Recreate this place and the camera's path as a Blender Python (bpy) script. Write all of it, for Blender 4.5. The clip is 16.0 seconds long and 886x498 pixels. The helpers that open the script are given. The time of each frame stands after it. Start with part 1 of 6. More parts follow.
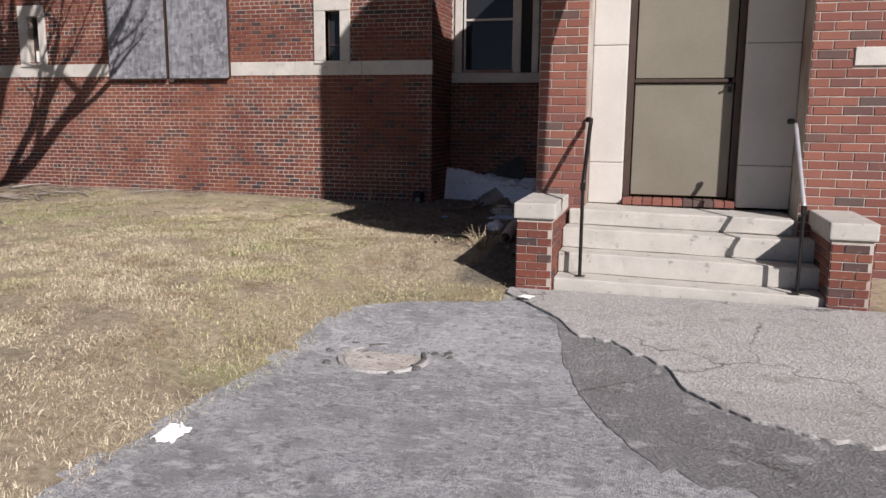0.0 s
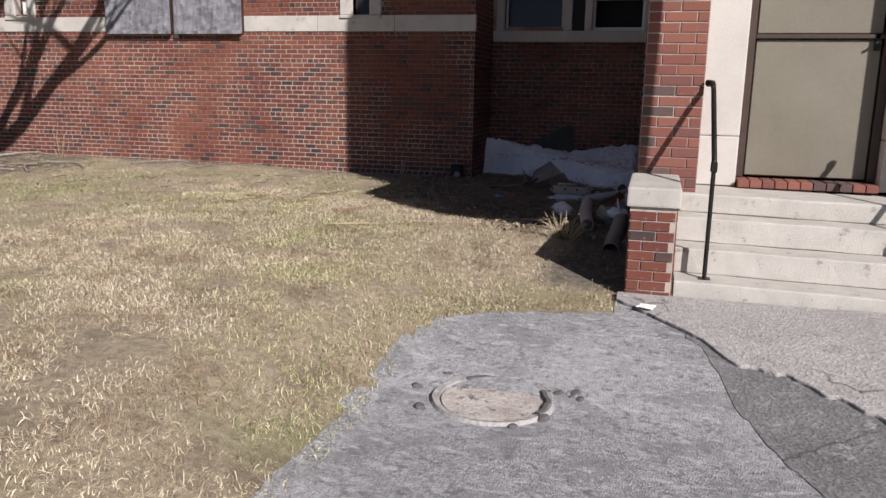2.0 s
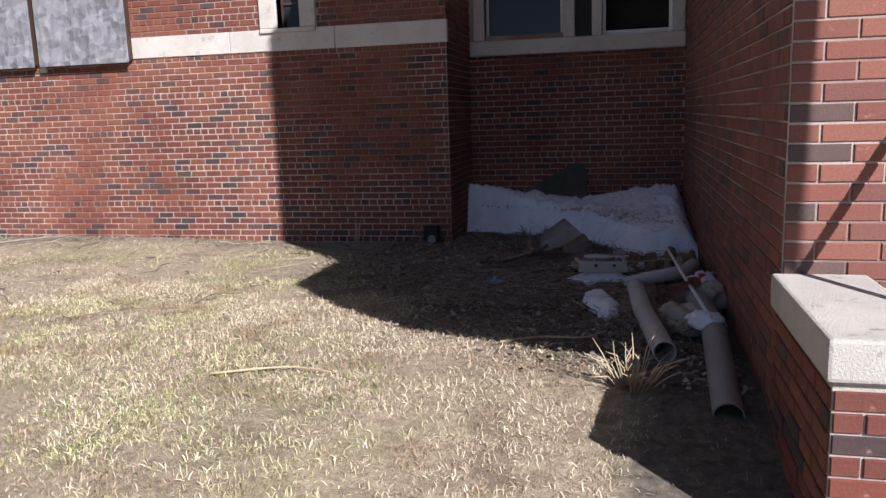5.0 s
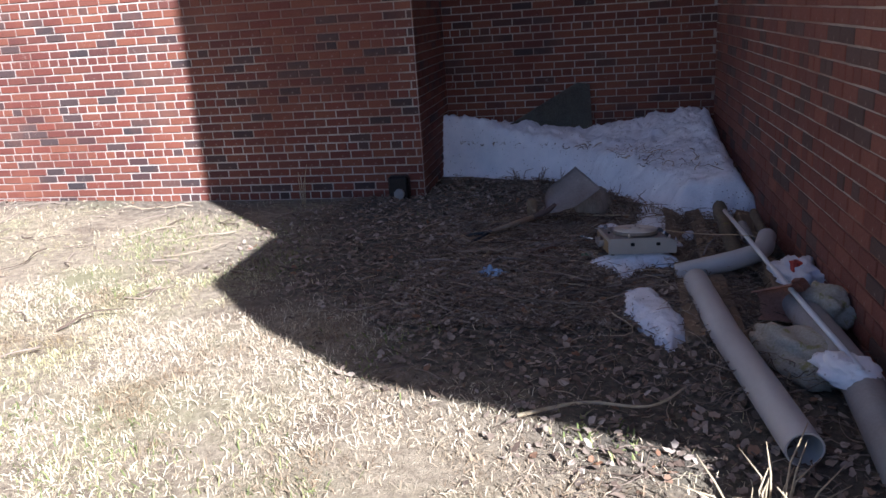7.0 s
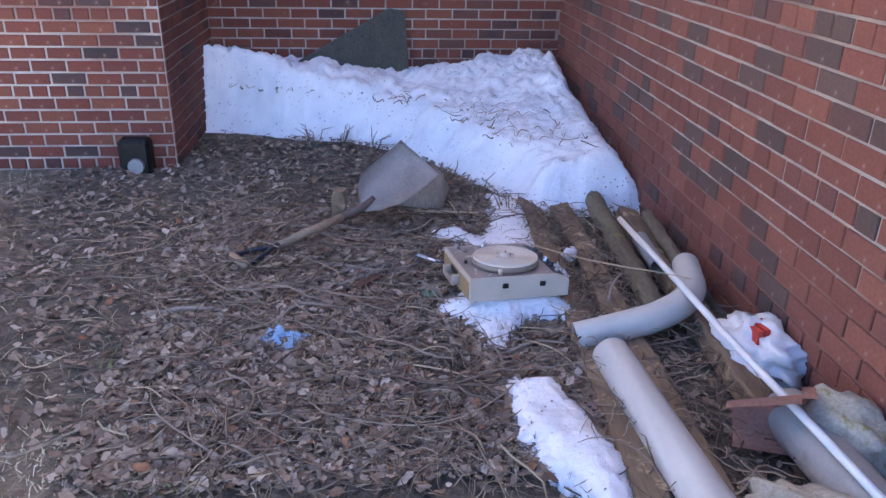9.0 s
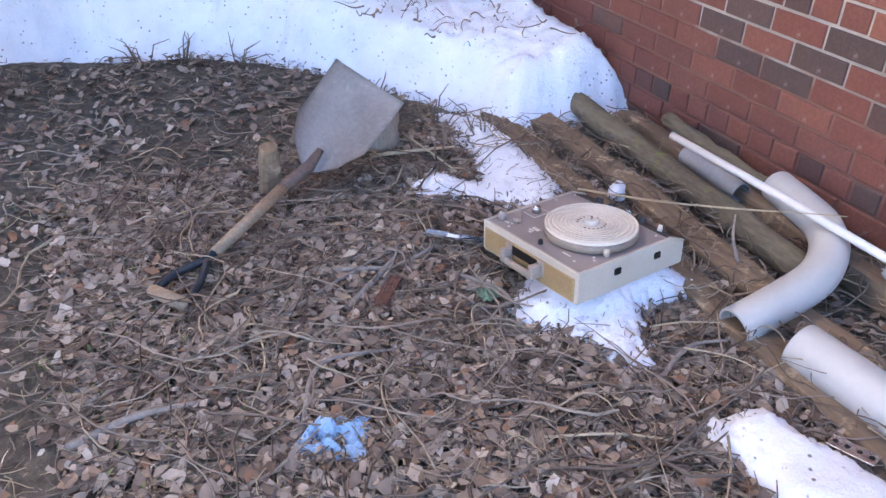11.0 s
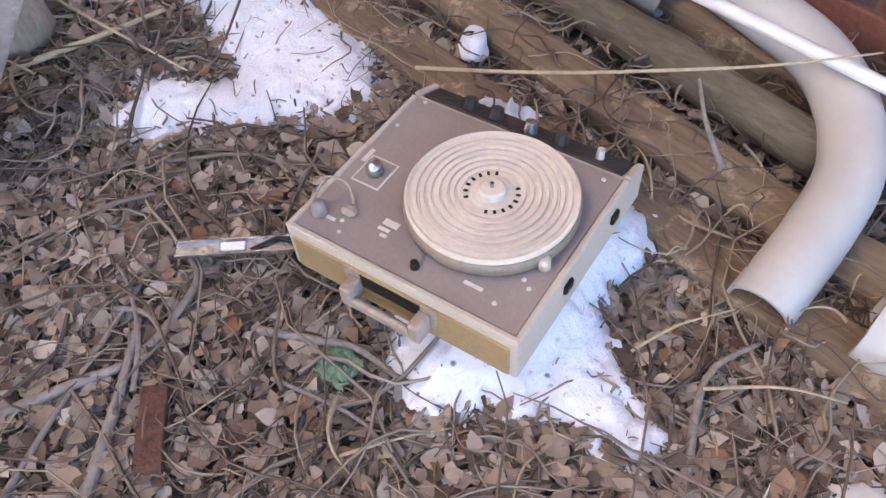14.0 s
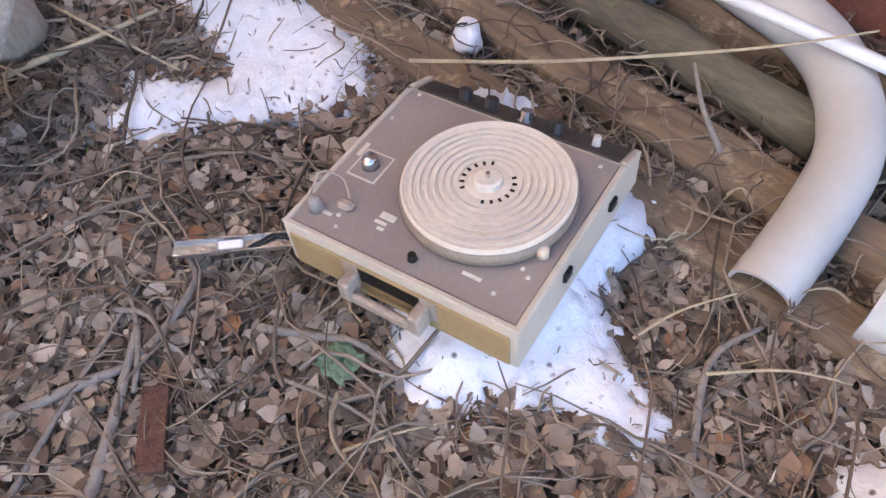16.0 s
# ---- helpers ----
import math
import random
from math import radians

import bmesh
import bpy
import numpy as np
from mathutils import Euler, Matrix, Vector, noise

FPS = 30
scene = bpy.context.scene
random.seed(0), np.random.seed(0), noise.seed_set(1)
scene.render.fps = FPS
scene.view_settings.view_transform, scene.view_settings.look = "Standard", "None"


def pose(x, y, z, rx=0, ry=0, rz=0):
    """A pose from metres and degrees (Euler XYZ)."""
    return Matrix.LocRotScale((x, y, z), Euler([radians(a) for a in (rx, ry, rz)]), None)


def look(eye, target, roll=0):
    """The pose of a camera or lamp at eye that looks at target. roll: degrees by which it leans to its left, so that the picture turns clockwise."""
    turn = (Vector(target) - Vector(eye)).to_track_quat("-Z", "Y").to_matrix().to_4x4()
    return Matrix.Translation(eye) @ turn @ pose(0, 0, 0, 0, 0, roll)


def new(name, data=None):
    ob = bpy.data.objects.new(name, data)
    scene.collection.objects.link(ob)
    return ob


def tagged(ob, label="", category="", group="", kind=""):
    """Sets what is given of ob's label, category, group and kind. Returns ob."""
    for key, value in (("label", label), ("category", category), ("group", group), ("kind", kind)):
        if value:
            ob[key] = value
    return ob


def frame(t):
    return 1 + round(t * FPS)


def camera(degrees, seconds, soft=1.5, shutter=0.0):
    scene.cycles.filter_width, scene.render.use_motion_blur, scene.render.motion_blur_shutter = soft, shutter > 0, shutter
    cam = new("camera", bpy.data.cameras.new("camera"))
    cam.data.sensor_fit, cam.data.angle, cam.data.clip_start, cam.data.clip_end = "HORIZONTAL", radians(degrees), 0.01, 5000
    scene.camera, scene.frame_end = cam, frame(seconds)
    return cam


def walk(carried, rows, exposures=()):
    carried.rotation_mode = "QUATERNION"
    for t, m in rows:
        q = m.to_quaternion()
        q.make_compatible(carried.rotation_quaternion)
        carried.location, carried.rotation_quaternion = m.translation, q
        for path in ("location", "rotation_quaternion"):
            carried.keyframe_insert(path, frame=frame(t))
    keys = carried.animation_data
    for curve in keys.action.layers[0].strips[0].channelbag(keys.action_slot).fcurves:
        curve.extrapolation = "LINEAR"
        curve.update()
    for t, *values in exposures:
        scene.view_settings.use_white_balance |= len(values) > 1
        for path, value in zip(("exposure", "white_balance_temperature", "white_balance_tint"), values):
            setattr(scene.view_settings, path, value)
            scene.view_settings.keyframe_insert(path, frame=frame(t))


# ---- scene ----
cam = camera(59.9, 16.0)
PATH = [
    (0, (0.35, 0.021, 1.448), (-0.184, 1.919, 1.116), 0.5),
    (0.5, (0.045, 0.186, 1.375), (-0.477, 2.077, 0.985), 2.4),
    (1, (-0.247, 0.503, 1.415), (-0.949, 2.326, 0.983), 0.4),
    (1.5, (-0.527, 0.814, 1.418), (-1.109, 2.685, 1.017), 2.3),
    (2, (-0.79, 1.239, 1.404), (-1.3, 3.127, 0.988), 1.0),
    (2.5, (-0.953, 1.846, 1.449), (-1.656, 3.698, 1.171), 0.0),
    (3, (-1.201, 2.356, 1.449), (-1.934, 4.198, 1.184), 1.0),
    (3.5, (-1.307, 2.854, 1.459), (-2.065, 4.686, 1.193), -1.3),
    (4, (-1.413, 3.324, 1.488), (-2.275, 5.114, 1.259), -0.7),
    (4.5, (-1.476, 3.897, 1.457), (-2.096, 5.787, 1.242), 1.6),
    (4.7, (-1.521, 4.147, 1.435), (-2.027, 6.064, 1.177), -0.6),
    (6.8, (-2.004, 6.285, 1.546), (-2.396, 8.162, 0.98), -4.3),
    (7, (-2.05, 6.447, 1.541), (-2.436, 8.319, 0.952), -4.0),
    (7.5, (-2.161, 6.96, 1.548), (-2.405, 8.814, 0.838), -0.9),
    (8, (-2.246, 7.333, 1.494), (-2.277, 9.211, 0.809), -1.5),
    (8.2, (-2.194, 7.566, 1.522), (-2.17, 9.438, 0.82), -0.9),
    (10.3, (-2.816, 9.177, 1.277), (-2.283, 10.835, 0.294), 1.1),
    (10.5, (-2.902, 9.32, 1.271), (-2.277, 10.928, 0.259), 1.1),
    (11, (-2.968, 9.606, 1.308), (-2.237, 11.109, 0.209), 1.1),
    (11.5, (-2.812, 9.972, 1.275), (-2.134, 11.426, 0.081), -2.8),
    (12, (-2.699, 10.18, 1.241), (-1.968, 11.498, -0.073), -7.1),
    (12.5, (-2.667, 10.392, 1.189), (-1.719, 11.437, -0.229), -2.6),
    (13, (-2.545, 10.557, 1.127), (-1.632, 11.418, -0.43), -0.6),
    (13.5, (-2.413, 10.634, 1.098), (-1.582, 11.453, -0.526), -1.4),
    (14, (-2.376, 10.66, 1.089), (-1.531, 11.392, -0.57), 1.5),
    (14.5, (-2.379, 10.661, 1.087), (-1.529, 11.376, -0.577), 0.5),
    (15, (-2.375, 10.66, 1.079), (-1.553, 11.388, -0.593), -0.8),
    (15.5, (-2.376, 10.66, 1.079), (-1.545, 11.381, -0.591), -0.6),
    (16, (-2.373, 10.65, 1.079), (-1.539, 11.387, -0.582), -0.6),
]
EXPOSURES = [(0, 0.40, 6450, 17), (2.5, 0.46, 6400, 17), (4.7, 0.88, 6200, 18), (7.0, 1.70, 5650, 17), (8.2, 3.2, 5400, 16), (10.3, 4.42, 5700, 12), (11.3, 4.55, 6100, 10), (12.5, 4.65, 6600, 10), (14.0, 4.62, 6700, 9), (16.0, 4.57, 6700, 9)]
walk(cam, [(t, look(eye, target, roll)) for t, eye, target, roll in PATH], EXPOSURES)

# ---- world, sun, exposure ----
SUN_DIR = Vector((-0.702 * math.cos(radians(33)), 0.712 * math.cos(radians(33)), -math.sin(radians(33))))
world = bpy.data.worlds.new("sky")
scene.world = world
world.use_nodes = True
sky = world.node_tree.nodes.new("ShaderNodeTexSky")
sky.sky_type, sky.sun_disc = "NISHITA", False
sky.air_density, sky.dust_density = 0.5, 0.4
sky.sun_elevation, sky.sun_rotation = radians(33), radians(135.4)
world.node_tree.links.new(sky.outputs[0], world.node_tree.nodes["Background"].inputs[0])
world.node_tree.nodes["Background"].inputs[1].default_value = 0.05
sun = new("sun", bpy.data.lights.new("sun", "SUN"))
sun.data.energy, sun.data.angle, sun.data.color = 5.0, radians(0.55), (1.0, 0.975, 0.94)
sun.matrix_world = look(Vector((0, 0, 20)) - SUN_DIR * 5, Vector((0, 0, 20)))


# ---- materials ----
class Nodes:
    def __init__(self, name):
        self.mat = bpy.data.materials.new(name)
        self.mat.use_nodes = True
        self.tree = self.mat.node_tree
        self.bsdf = self.tree.nodes["Principled BSDF"]
        self.co = self.tree.nodes.new("ShaderNodeTexCoord").outputs["Object"]

    def add(self, kind, **values):
        n = self.tree.nodes.new(kind)
        for key, value in values.items():
            n.inputs[key.replace("_", " ")].default_value = value
        return n

    def link(self, a, b):
        self.tree.links.new(a, b)

    def noise(self, scale, detail=4.0, rough=0.6, stretch=None):
        n = self.add("ShaderNodeTexNoise", Scale=scale, Detail=detail, Roughness=rough)
        if stretch:
            m = self.add("ShaderNodeMapping", Scale=stretch)
            self.link(self.co, m.inputs[0])
            self.link(m.outputs[0], n.inputs["Vector"])
        else:
            self.link(self.co, n.inputs["Vector"])
        return n.outputs["Fac"]

    def ramp(self, fac, stops):
        n = self.tree.nodes.new("ShaderNodeValToRGB")
        while len(n.color_ramp.elements) < len(stops):
            n.color_ramp.elements.new(0.5)
        for e, (at, colour) in zip(n.color_ramp.elements, stops):
            e.position = at
            e.color = (*colour, 1) if len(colour) == 3 else colour
        self.link(fac, n.inputs[0])
        return n.outputs[0]

    def mix(self, fac, a, b, blend="MIX"):
        n = self.tree.nodes.new("ShaderNodeMix")
        n.data_type, n.blend_type = "RGBA", blend
        for value, socket in ((fac, n.inputs[0]), (a, n.inputs[6]), (b, n.inputs[7])):
            if isinstance(value, (int, float)):
                socket.default_value = value
            elif isinstance(value, tuple):
                socket.default_value = (*value, 1)
            else:
                self.link(value, socket)
        return n.outputs[2]

    def done(self, colour, rough=0.8, bump=None, strength=0.3, distance=0.01, metal=0.0, spec=None):
        if isinstance(colour, tuple):
            self.bsdf.inputs["Base Color"].default_value = (*colour, 1)
        else:
            self.link(colour, self.bsdf.inputs["Base Color"])
        if isinstance(rough, (int, float)):
            self.bsdf.inputs["Roughness"].default_value = rough
        else:
            self.link(rough, self.bsdf.inputs["Roughness"])
        self.bsdf.inputs["Metallic"].default_value = metal
        if spec is not None:
            self.bsdf.inputs["Specular IOR Level"].default_value = spec
        if bump is not None:
            b = self.add("ShaderNodeBump", Strength=strength, Distance=distance)
            self.link(bump, b.inputs["Height"])
            self.link(b.outputs[0], self.bsdf.inputs["Normal"])
        return self.mat


def plain(name, dark, light, scale=8.0, fine=80.0, rough=0.8, strength=0.3, metal=0.0, spots=None, stretch=None, distance=0.01, grain=0.35):
    """Two-scale worn surface: blotches between dark and light, fine grain, and spots of another colour."""
    n = Nodes(name)
    big, small = n.noise(scale, stretch=stretch), n.noise(fine, 3.0, stretch=stretch)
    c = n.ramp(big, [(0.3, dark), (0.7, light)])
    c = n.mix(grain, c, n.ramp(small, [(0.3, tuple(v * 0.55 for v in dark)), (0.7, tuple(min(1, v * 1.15) for v in light))]))
    if spots:
        colour, level = spots
        c = n.mix(n.ramp(n.noise(scale * 2.3, 6.0, 0.7), [(level, (0, 0, 0)), (level + 0.08, (1, 1, 1))]), c, colour)
    return n.done(c, rough, small, strength, distance, metal)


def brick_material(name, stops, island, soot):
    n = Nodes(name)
    if island:
        rnd = n.tree.nodes.new("ShaderNodeNewGeometry").outputs["Random Per Island"]
    else:
        rnd = n.tree.nodes.new("ShaderNodeObjectInfo").outputs["Random"]
    c = n.ramp(rnd, stops)
    fine = n.noise(90.0, 4.0, 0.7)
    c = n.mix(0.5, c, n.ramp(fine, [(0.3, (0.35, 0.33, 0.32)), (0.7, (1.0, 1.0, 1.0))]), "MULTIPLY")
    c = n.mix(n.ramp(n.noise(0.9, 5.0, 0.65), [(0.45, (0, 0, 0)), (0.75, (soot, soot, soot))]), c, (0.27, 0.10, 0.055))
    c = n.mix(n.ramp(n.noise(14.0, 6.0, 0.75), [(0.62, (0, 0, 0)), (0.78, (0.5, 0.5, 0.5))]), c, (0.5, 0.44, 0.39))
    return n.done(c, 0.88, fine, 0.5, 0.004)


RED = [(0.0, (0.178, 0.048, 0.029)), (0.3, (0.128, 0.036, 0.026)), (0.55, (0.20, 0.066, 0.036)), (0.8, (0.108, 0.034, 0.027)), (0.87, (0.039, 0.028, 0.029)), (1.0, (0.085, 0.048, 0.042))]
BROWN = [(0.0, (0.225, 0.080, 0.056)), (0.35, (0.18, 0.066, 0.050)), (0.6, (0.26, 0.10, 0.068)), (0.8, (0.165, 0.066, 0.055)), (0.86, (0.085, 0.058, 0.052)), (1.0, (0.13, 0.082, 0.07))]
M_BRICK = brick_material("red_brick", RED, True, 0.55)
M_BRICK1 = brick_material("red_brick_single", RED, False, 0.55)
M_PBRICK = brick_material("porch_brick", BROWN, True, 0.35)
M_PBRICK1 = brick_material("porch_brick_single", BROWN, False, 0.35)


def mortar(name, splash):
    """Pale repointed joints, and older areas where brick dust and dirt have stained them red-brown."""
    n = Nodes(name)
    fine = n.noise(120.0, 3.0)
    c = n.ramp(n.noise(6.0), [(0.3, (0.30, 0.26, 0.22)), (0.7, (0.50, 0.45, 0.39))])
    c = n.mix(n.ramp(n.noise(0.75, 5.0, 0.62), [(0.47, (0, 0, 0)), (0.60, (0.82, 0.82, 0.82))]), c, n.ramp(fine, [(0.3, (0.12, 0.055, 0.04)), (0.7, (0.24, 0.115, 0.08))]))
    if splash:
        axes = n.tree.nodes.new("ShaderNodeSeparateXYZ")
        n.link(n.co, axes.inputs[0])
        wavy = n.add("ShaderNodeMath")
        wavy.operation = "MULTIPLY_ADD"
        wavy.inputs[1].default_value = -0.9
        n.link(n.noise(1.6, 5.0, 0.6), wavy.inputs[0])
        n.link(axes.outputs["Z"], wavy.inputs[2])
        c = n.mix(n.ramp(wavy.outputs[0], [(0.0, (0.9, 0.9, 0.9)), (0.12, (0, 0, 0))]), c, (0.20, 0.085, 0.055))
    return n.done(c, 0.95, fine, 0.5)


M_MORTAR = mortar("mortar", False)
M_SPLASHED = mortar("mud_splashed_mortar", True)
M_STONE = plain("limestone", (0.40, 0.375, 0.33), (0.54, 0.51, 0.46), 3, 90, 0.85, 0.25, spots=((0.31, 0.29, 0.26), 0.60), grain=0.25)
M_STONE2 = plain("limestone_smooth", (0.43, 0.405, 0.365), (0.53, 0.505, 0.46), 1.5, 60, 0.8, 0.15, grain=0.10)
M_STEP = plain("worn_concrete_step", (0.37, 0.35, 0.31), (0.50, 0.475, 0.425), 4, 110, 0.9, 0.5, spots=((0.24, 0.225, 0.20), 0.60), grain=0.22)
M_DOOR = plain("painted_door", (0.15, 0.134, 0.096), (0.19, 0.172, 0.13), 1.2, 40, 0.6, 0.1, spots=((0.27, 0.24, 0.17), 0.66), grain=0.10)
M_FRAME = plain("brown_painted_metal", (0.035, 0.02, 0.015), (0.06, 0.035, 0.025), 5, 60, 0.5, 0.2)
M_IRON = plain("black_iron", (0.012, 0.012, 0.012), (0.03, 0.026, 0.023), 10, 90, 0.45, 0.3, 0.6, spots=((0.09, 0.04, 0.02), 0.68))
M_GREYIRON = plain("grey_painted_iron", (0.30, 0.30, 0.31), (0.42, 0.42, 0.43), 10, 90, 0.45, 0.2, 0.3)
M_WFRAME = plain("window_paint", (0.42, 0.39, 0.34), (0.54, 0.51, 0.46), 4, 60, 0.6, 0.15)
M_SASH = plain("white_sash_paint", (0.66, 0.65, 0.62), (0.78, 0.77, 0.74), 5, 60, 0.5, 0.1)
# near-black: painted darkness of unlit rooms; also on mullion wall and door backing
M_DARK = plain("near_black", (0.015, 0.014, 0.014), (0.03, 0.028, 0.026), 2, 30, 0.9, 0.1)
M_GREEN = plain("green_panel_paint", (0.02, 0.10, 0.075), (0.035, 0.15, 0.11), 2, 40, 0.5, 0.1)


def osb():
    n = Nodes("weathered_strand_board")
    v = n.add("ShaderNodeTexVoronoi", Scale=20.0, Randomness=1.0)
    m = n.add("ShaderNodeMapping", Scale=(1.0, 1.0, 0.42), Rotation=(0.0, 0.5, 0.0))
    n.link(n.co, m.inputs[0])
    n.link(m.outputs[0], v.inputs["Vector"])
    v2 = n.add("ShaderNodeTexVoronoi", Scale=16.0, Randomness=1.0)
    m2 = n.add("ShaderNodeMapping", Scale=(0.5, 1.0, 1.0), Rotation=(0.0, -0.6, 0.0))
    n.link(n.co, m2.inputs[0])
    n.link(m2.outputs[0], v2.inputs["Vector"])
    c = n.mix(0.5, n.ramp(v.outputs["Color"], [(0.2, (0.06, 0.06, 0.068)), (0.85, (0.32, 0.32, 0.345))]), n.ramp(v2.outputs["Color"], [(0.2, (0.075, 0.075, 0.082)), (0.8, (0.29, 0.29, 0.31))]))
    c = n.mix(0.3, c, n.ramp(n.noise(2.0), [(0.3, (0.10, 0.10, 0.11)), (0.7, (0.26, 0.26, 0.275))]))
    return n.done(c, 0.85, v.outputs["Distance"], 0.4, 0.004)


def snow():
    n = Nodes("old_snow")
    fine = n.noise(60.0, 6.0, 0.7)
    grit = n.ramp(n.noise(22.0, 8.0, 0.8), [(0.60, (0, 0, 0)), (0.72, (0.55, 0.55, 0.55))])
    c = n.mix(grit, n.ramp(n.noise(5.0), [(0.3, (0.74, 0.76, 0.80)), (0.7, (0.88, 0.89, 0.91))]), (0.30, 0.27, 0.24))
    specks = n.add("ShaderNodeTexVoronoi", Scale=34.0)
    n.link(n.co, specks.inputs["Vector"])
    few = n.mix(1.0, n.ramp(specks.outputs["Distance"], [(0.10, (0.9, 0.9, 0.9)), (0.20, (0, 0, 0))]), n.ramp(n.noise(9.0, 6.0, 0.75), [(0.46, (0, 0, 0)), (0.56, (1, 1, 1))]), "MULTIPLY")
    c = n.mix(few, c, (0.14, 0.11, 0.09))
    return n.done(c, 0.75, fine, 0.6, 0.012)


def glass():
    n = Nodes("window_glass")
    n.bsdf.inputs["Base Color"].default_value = (0.03, 0.035, 0.04, 1)
    return n.done((0.02, 0.022, 0.025), 0.06, n.noise(3.0), 0.03, 0.01, spec=0.28)


M_OSB, M_SNOW, M_GLASS = osb(), snow(), glass()


# ---- helpers for building ----
def mesh_of(name, verts, faces, material, smooth=False):
    me = bpy.data.meshes.new(name)
    me.from_pydata(verts, [], faces)
    if material:
        me.materials.append(material)
    if smooth:
        me.polygons.foreach_set("use_smooth", [True] * len(me.polygons))
    me.update()
    return me


def put(ob, parent):
    if parent is not None:
        ob.parent = parent
        ob.matrix_parent_inverse = parent.matrix_basis.inverted()
    return ob


def part(name, bm, material, parent=None, label="", smooth=False):
    me = bpy.data.meshes.new(name)
    bm.normal_update()
    bm.to_mesh(me)
    bm.free()
    me.materials.append(material)
    if smooth:
        me.polygons.foreach_set("use_smooth", [True] * len(me.polygons))
    ob = new(name, me)
    put(ob, parent)
    if label:
        ob["label"] = label
    return ob


def thing(name, x, y, z, label, category, rz=0, group="", kind=""):
    ob = new(name)
    ob.matrix_basis = pose(x, y, z, 0, 0, rz)
    return tagged(ob, label, category, group, kind)


def box(bm, x0, x1, y0, y1, z0, z1, bevel=0.0, m=None, segments=1):
    """A box with rounded edges, in bm; m: a matrix laid over it."""
    made = bmesh.ops.create_cube(bm, size=1.0)["verts"]
    bmesh.ops.transform(bm, matrix=Matrix.LocRotScale(((x0 + x1) / 2, (y0 + y1) / 2, (z0 + z1) / 2), None, (x1 - x0, y1 - y0, z1 - z0)), verts=made)
    if bevel:
        edges = list({e for v in made for e in v.link_edges})
        out = bmesh.ops.bevel(bm, geom=edges, offset=bevel, segments=segments, profile=0.6, affect="EDGES")
        made = list({v for f in out["faces"] for v in f.verts} | {v for v in made if v.is_valid})
    if m is not None:
        bmesh.ops.transform(bm, matrix=m, verts=made)
    return made


def boxes(*args, **kw):
    bm = bmesh.new()
    box(bm, *args, **kw)
    return bm


def tube(bm, points, radii, sides=10, cap=True):
    """A round tube through points, with a radius at each."""
    rings, n = [], len(points)
    up = Vector((0.13, 0.21, 0.97))
    for i, p in enumerate(points):
        p = Vector(p)
        d = (Vector(points[min(i + 1, n - 1)]) - Vector(points[max(i - 1, 0)])).normalized()
        a = d.cross(up)
        if a.length < 0.05:
            a = d.cross(Vector((1, 0, 0)))
        a.normalize()
        b = d.cross(a)
        r = radii if isinstance(radii, (int, float)) else radii[i]
        rings.append([bm.verts.new(p + r * (math.cos(t) * a + math.sin(t) * b)) for t in (2 * math.pi * k / sides for k in range(sides))])
    for r0, r1 in zip(rings, rings[1:]):
        for k in range(sides):
            bm.faces.new((r0[k], r0[(k + 1) % sides], r1[(k + 1) % sides], r1[k]))
    if cap:
        bm.faces.new(rings[0][::-1])
        bm.faces.new(rings[-1])
    bmesh.ops.recalc_face_normals(bm, faces=bm.faces[:])
    return bm


def tubes(points, radii, sides=10, cap=True):
    return tube(bmesh.new(), points, radii, sides, cap)


def wall(name, origin, along, out, length, z0, z1, thick, holes, material):
    """A wall with thickness; holes: (u0, u1, z0, z1) through it. along, out: unit directions on plan."""
    us = sorted({0.0, length, *[v for h in holes for v in h[:2]]})
    zs = sorted({z0, z1, *[v for h in holes for v in h[2:]]})
    us, zs = [u for u in us if 0 <= u <= length], [z for z in zs if z0 <= z <= z1]
    solid = lambda i, k: 0 <= i < len(us) - 1 and 0 <= k < len(zs) - 1 and not any(h[0] - 1e-6 <= us[i] and us[i + 1] <= h[1] + 1e-6 and h[2] - 1e-6 <= zs[k] and zs[k + 1] <= h[3] + 1e-6 for h in holes)
    verts, faces, at = [], [], {}
    o, a, n = Vector(origin), Vector(along), Vector(out)

    def v(u, z, d):
        key = (u, z, d)
        if key not in at:
            at[key] = len(verts)
            p = o + a * u - n * (thick if d else 0)
            verts.append((p.x, p.y, z))
        return at[key]
    for i in range(len(us) - 1):
        for k in range(len(zs) - 1):
            if not solid(i, k):
                continue
            u0, u1, a0, a1 = us[i], us[i + 1], zs[k], zs[k + 1]
            faces.append((v(u0, a0, 0), v(u1, a0, 0), v(u1, a1, 0), v(u0, a1, 0)))
            faces.append((v(u0, a0, 1), v(u0, a1, 1), v(u1, a1, 1), v(u1, a0, 1)))
            if not solid(i - 1, k):
                faces.append((v(u0, a0, 1), v(u0, a0, 0), v(u0, a1, 0), v(u0, a1, 1)))
            if not solid(i + 1, k):
                faces.append((v(u1, a0, 0), v(u1, a0, 1), v(u1, a1, 1), v(u1, a1, 0)))
            if not solid(i, k - 1):
                faces.append((v(u0, a0, 1), v(u1, a0, 1), v(u1, a0, 0), v(u0, a0, 0)))
            if not solid(i, k + 1):
                faces.append((v(u0, a1, 0), v(u1, a1, 0), v(u1, a1, 1), v(u0, a1, 1)))
    ob = new(name, mesh_of(name, verts, faces, material))
    bm = bmesh.new()
    bm.from_mesh(ob.data)
    bmesh.ops.recalc_face_normals(bm, faces=bm.faces[:])
    bm.to_mesh(ob.data)
    bm.free()
    return ob


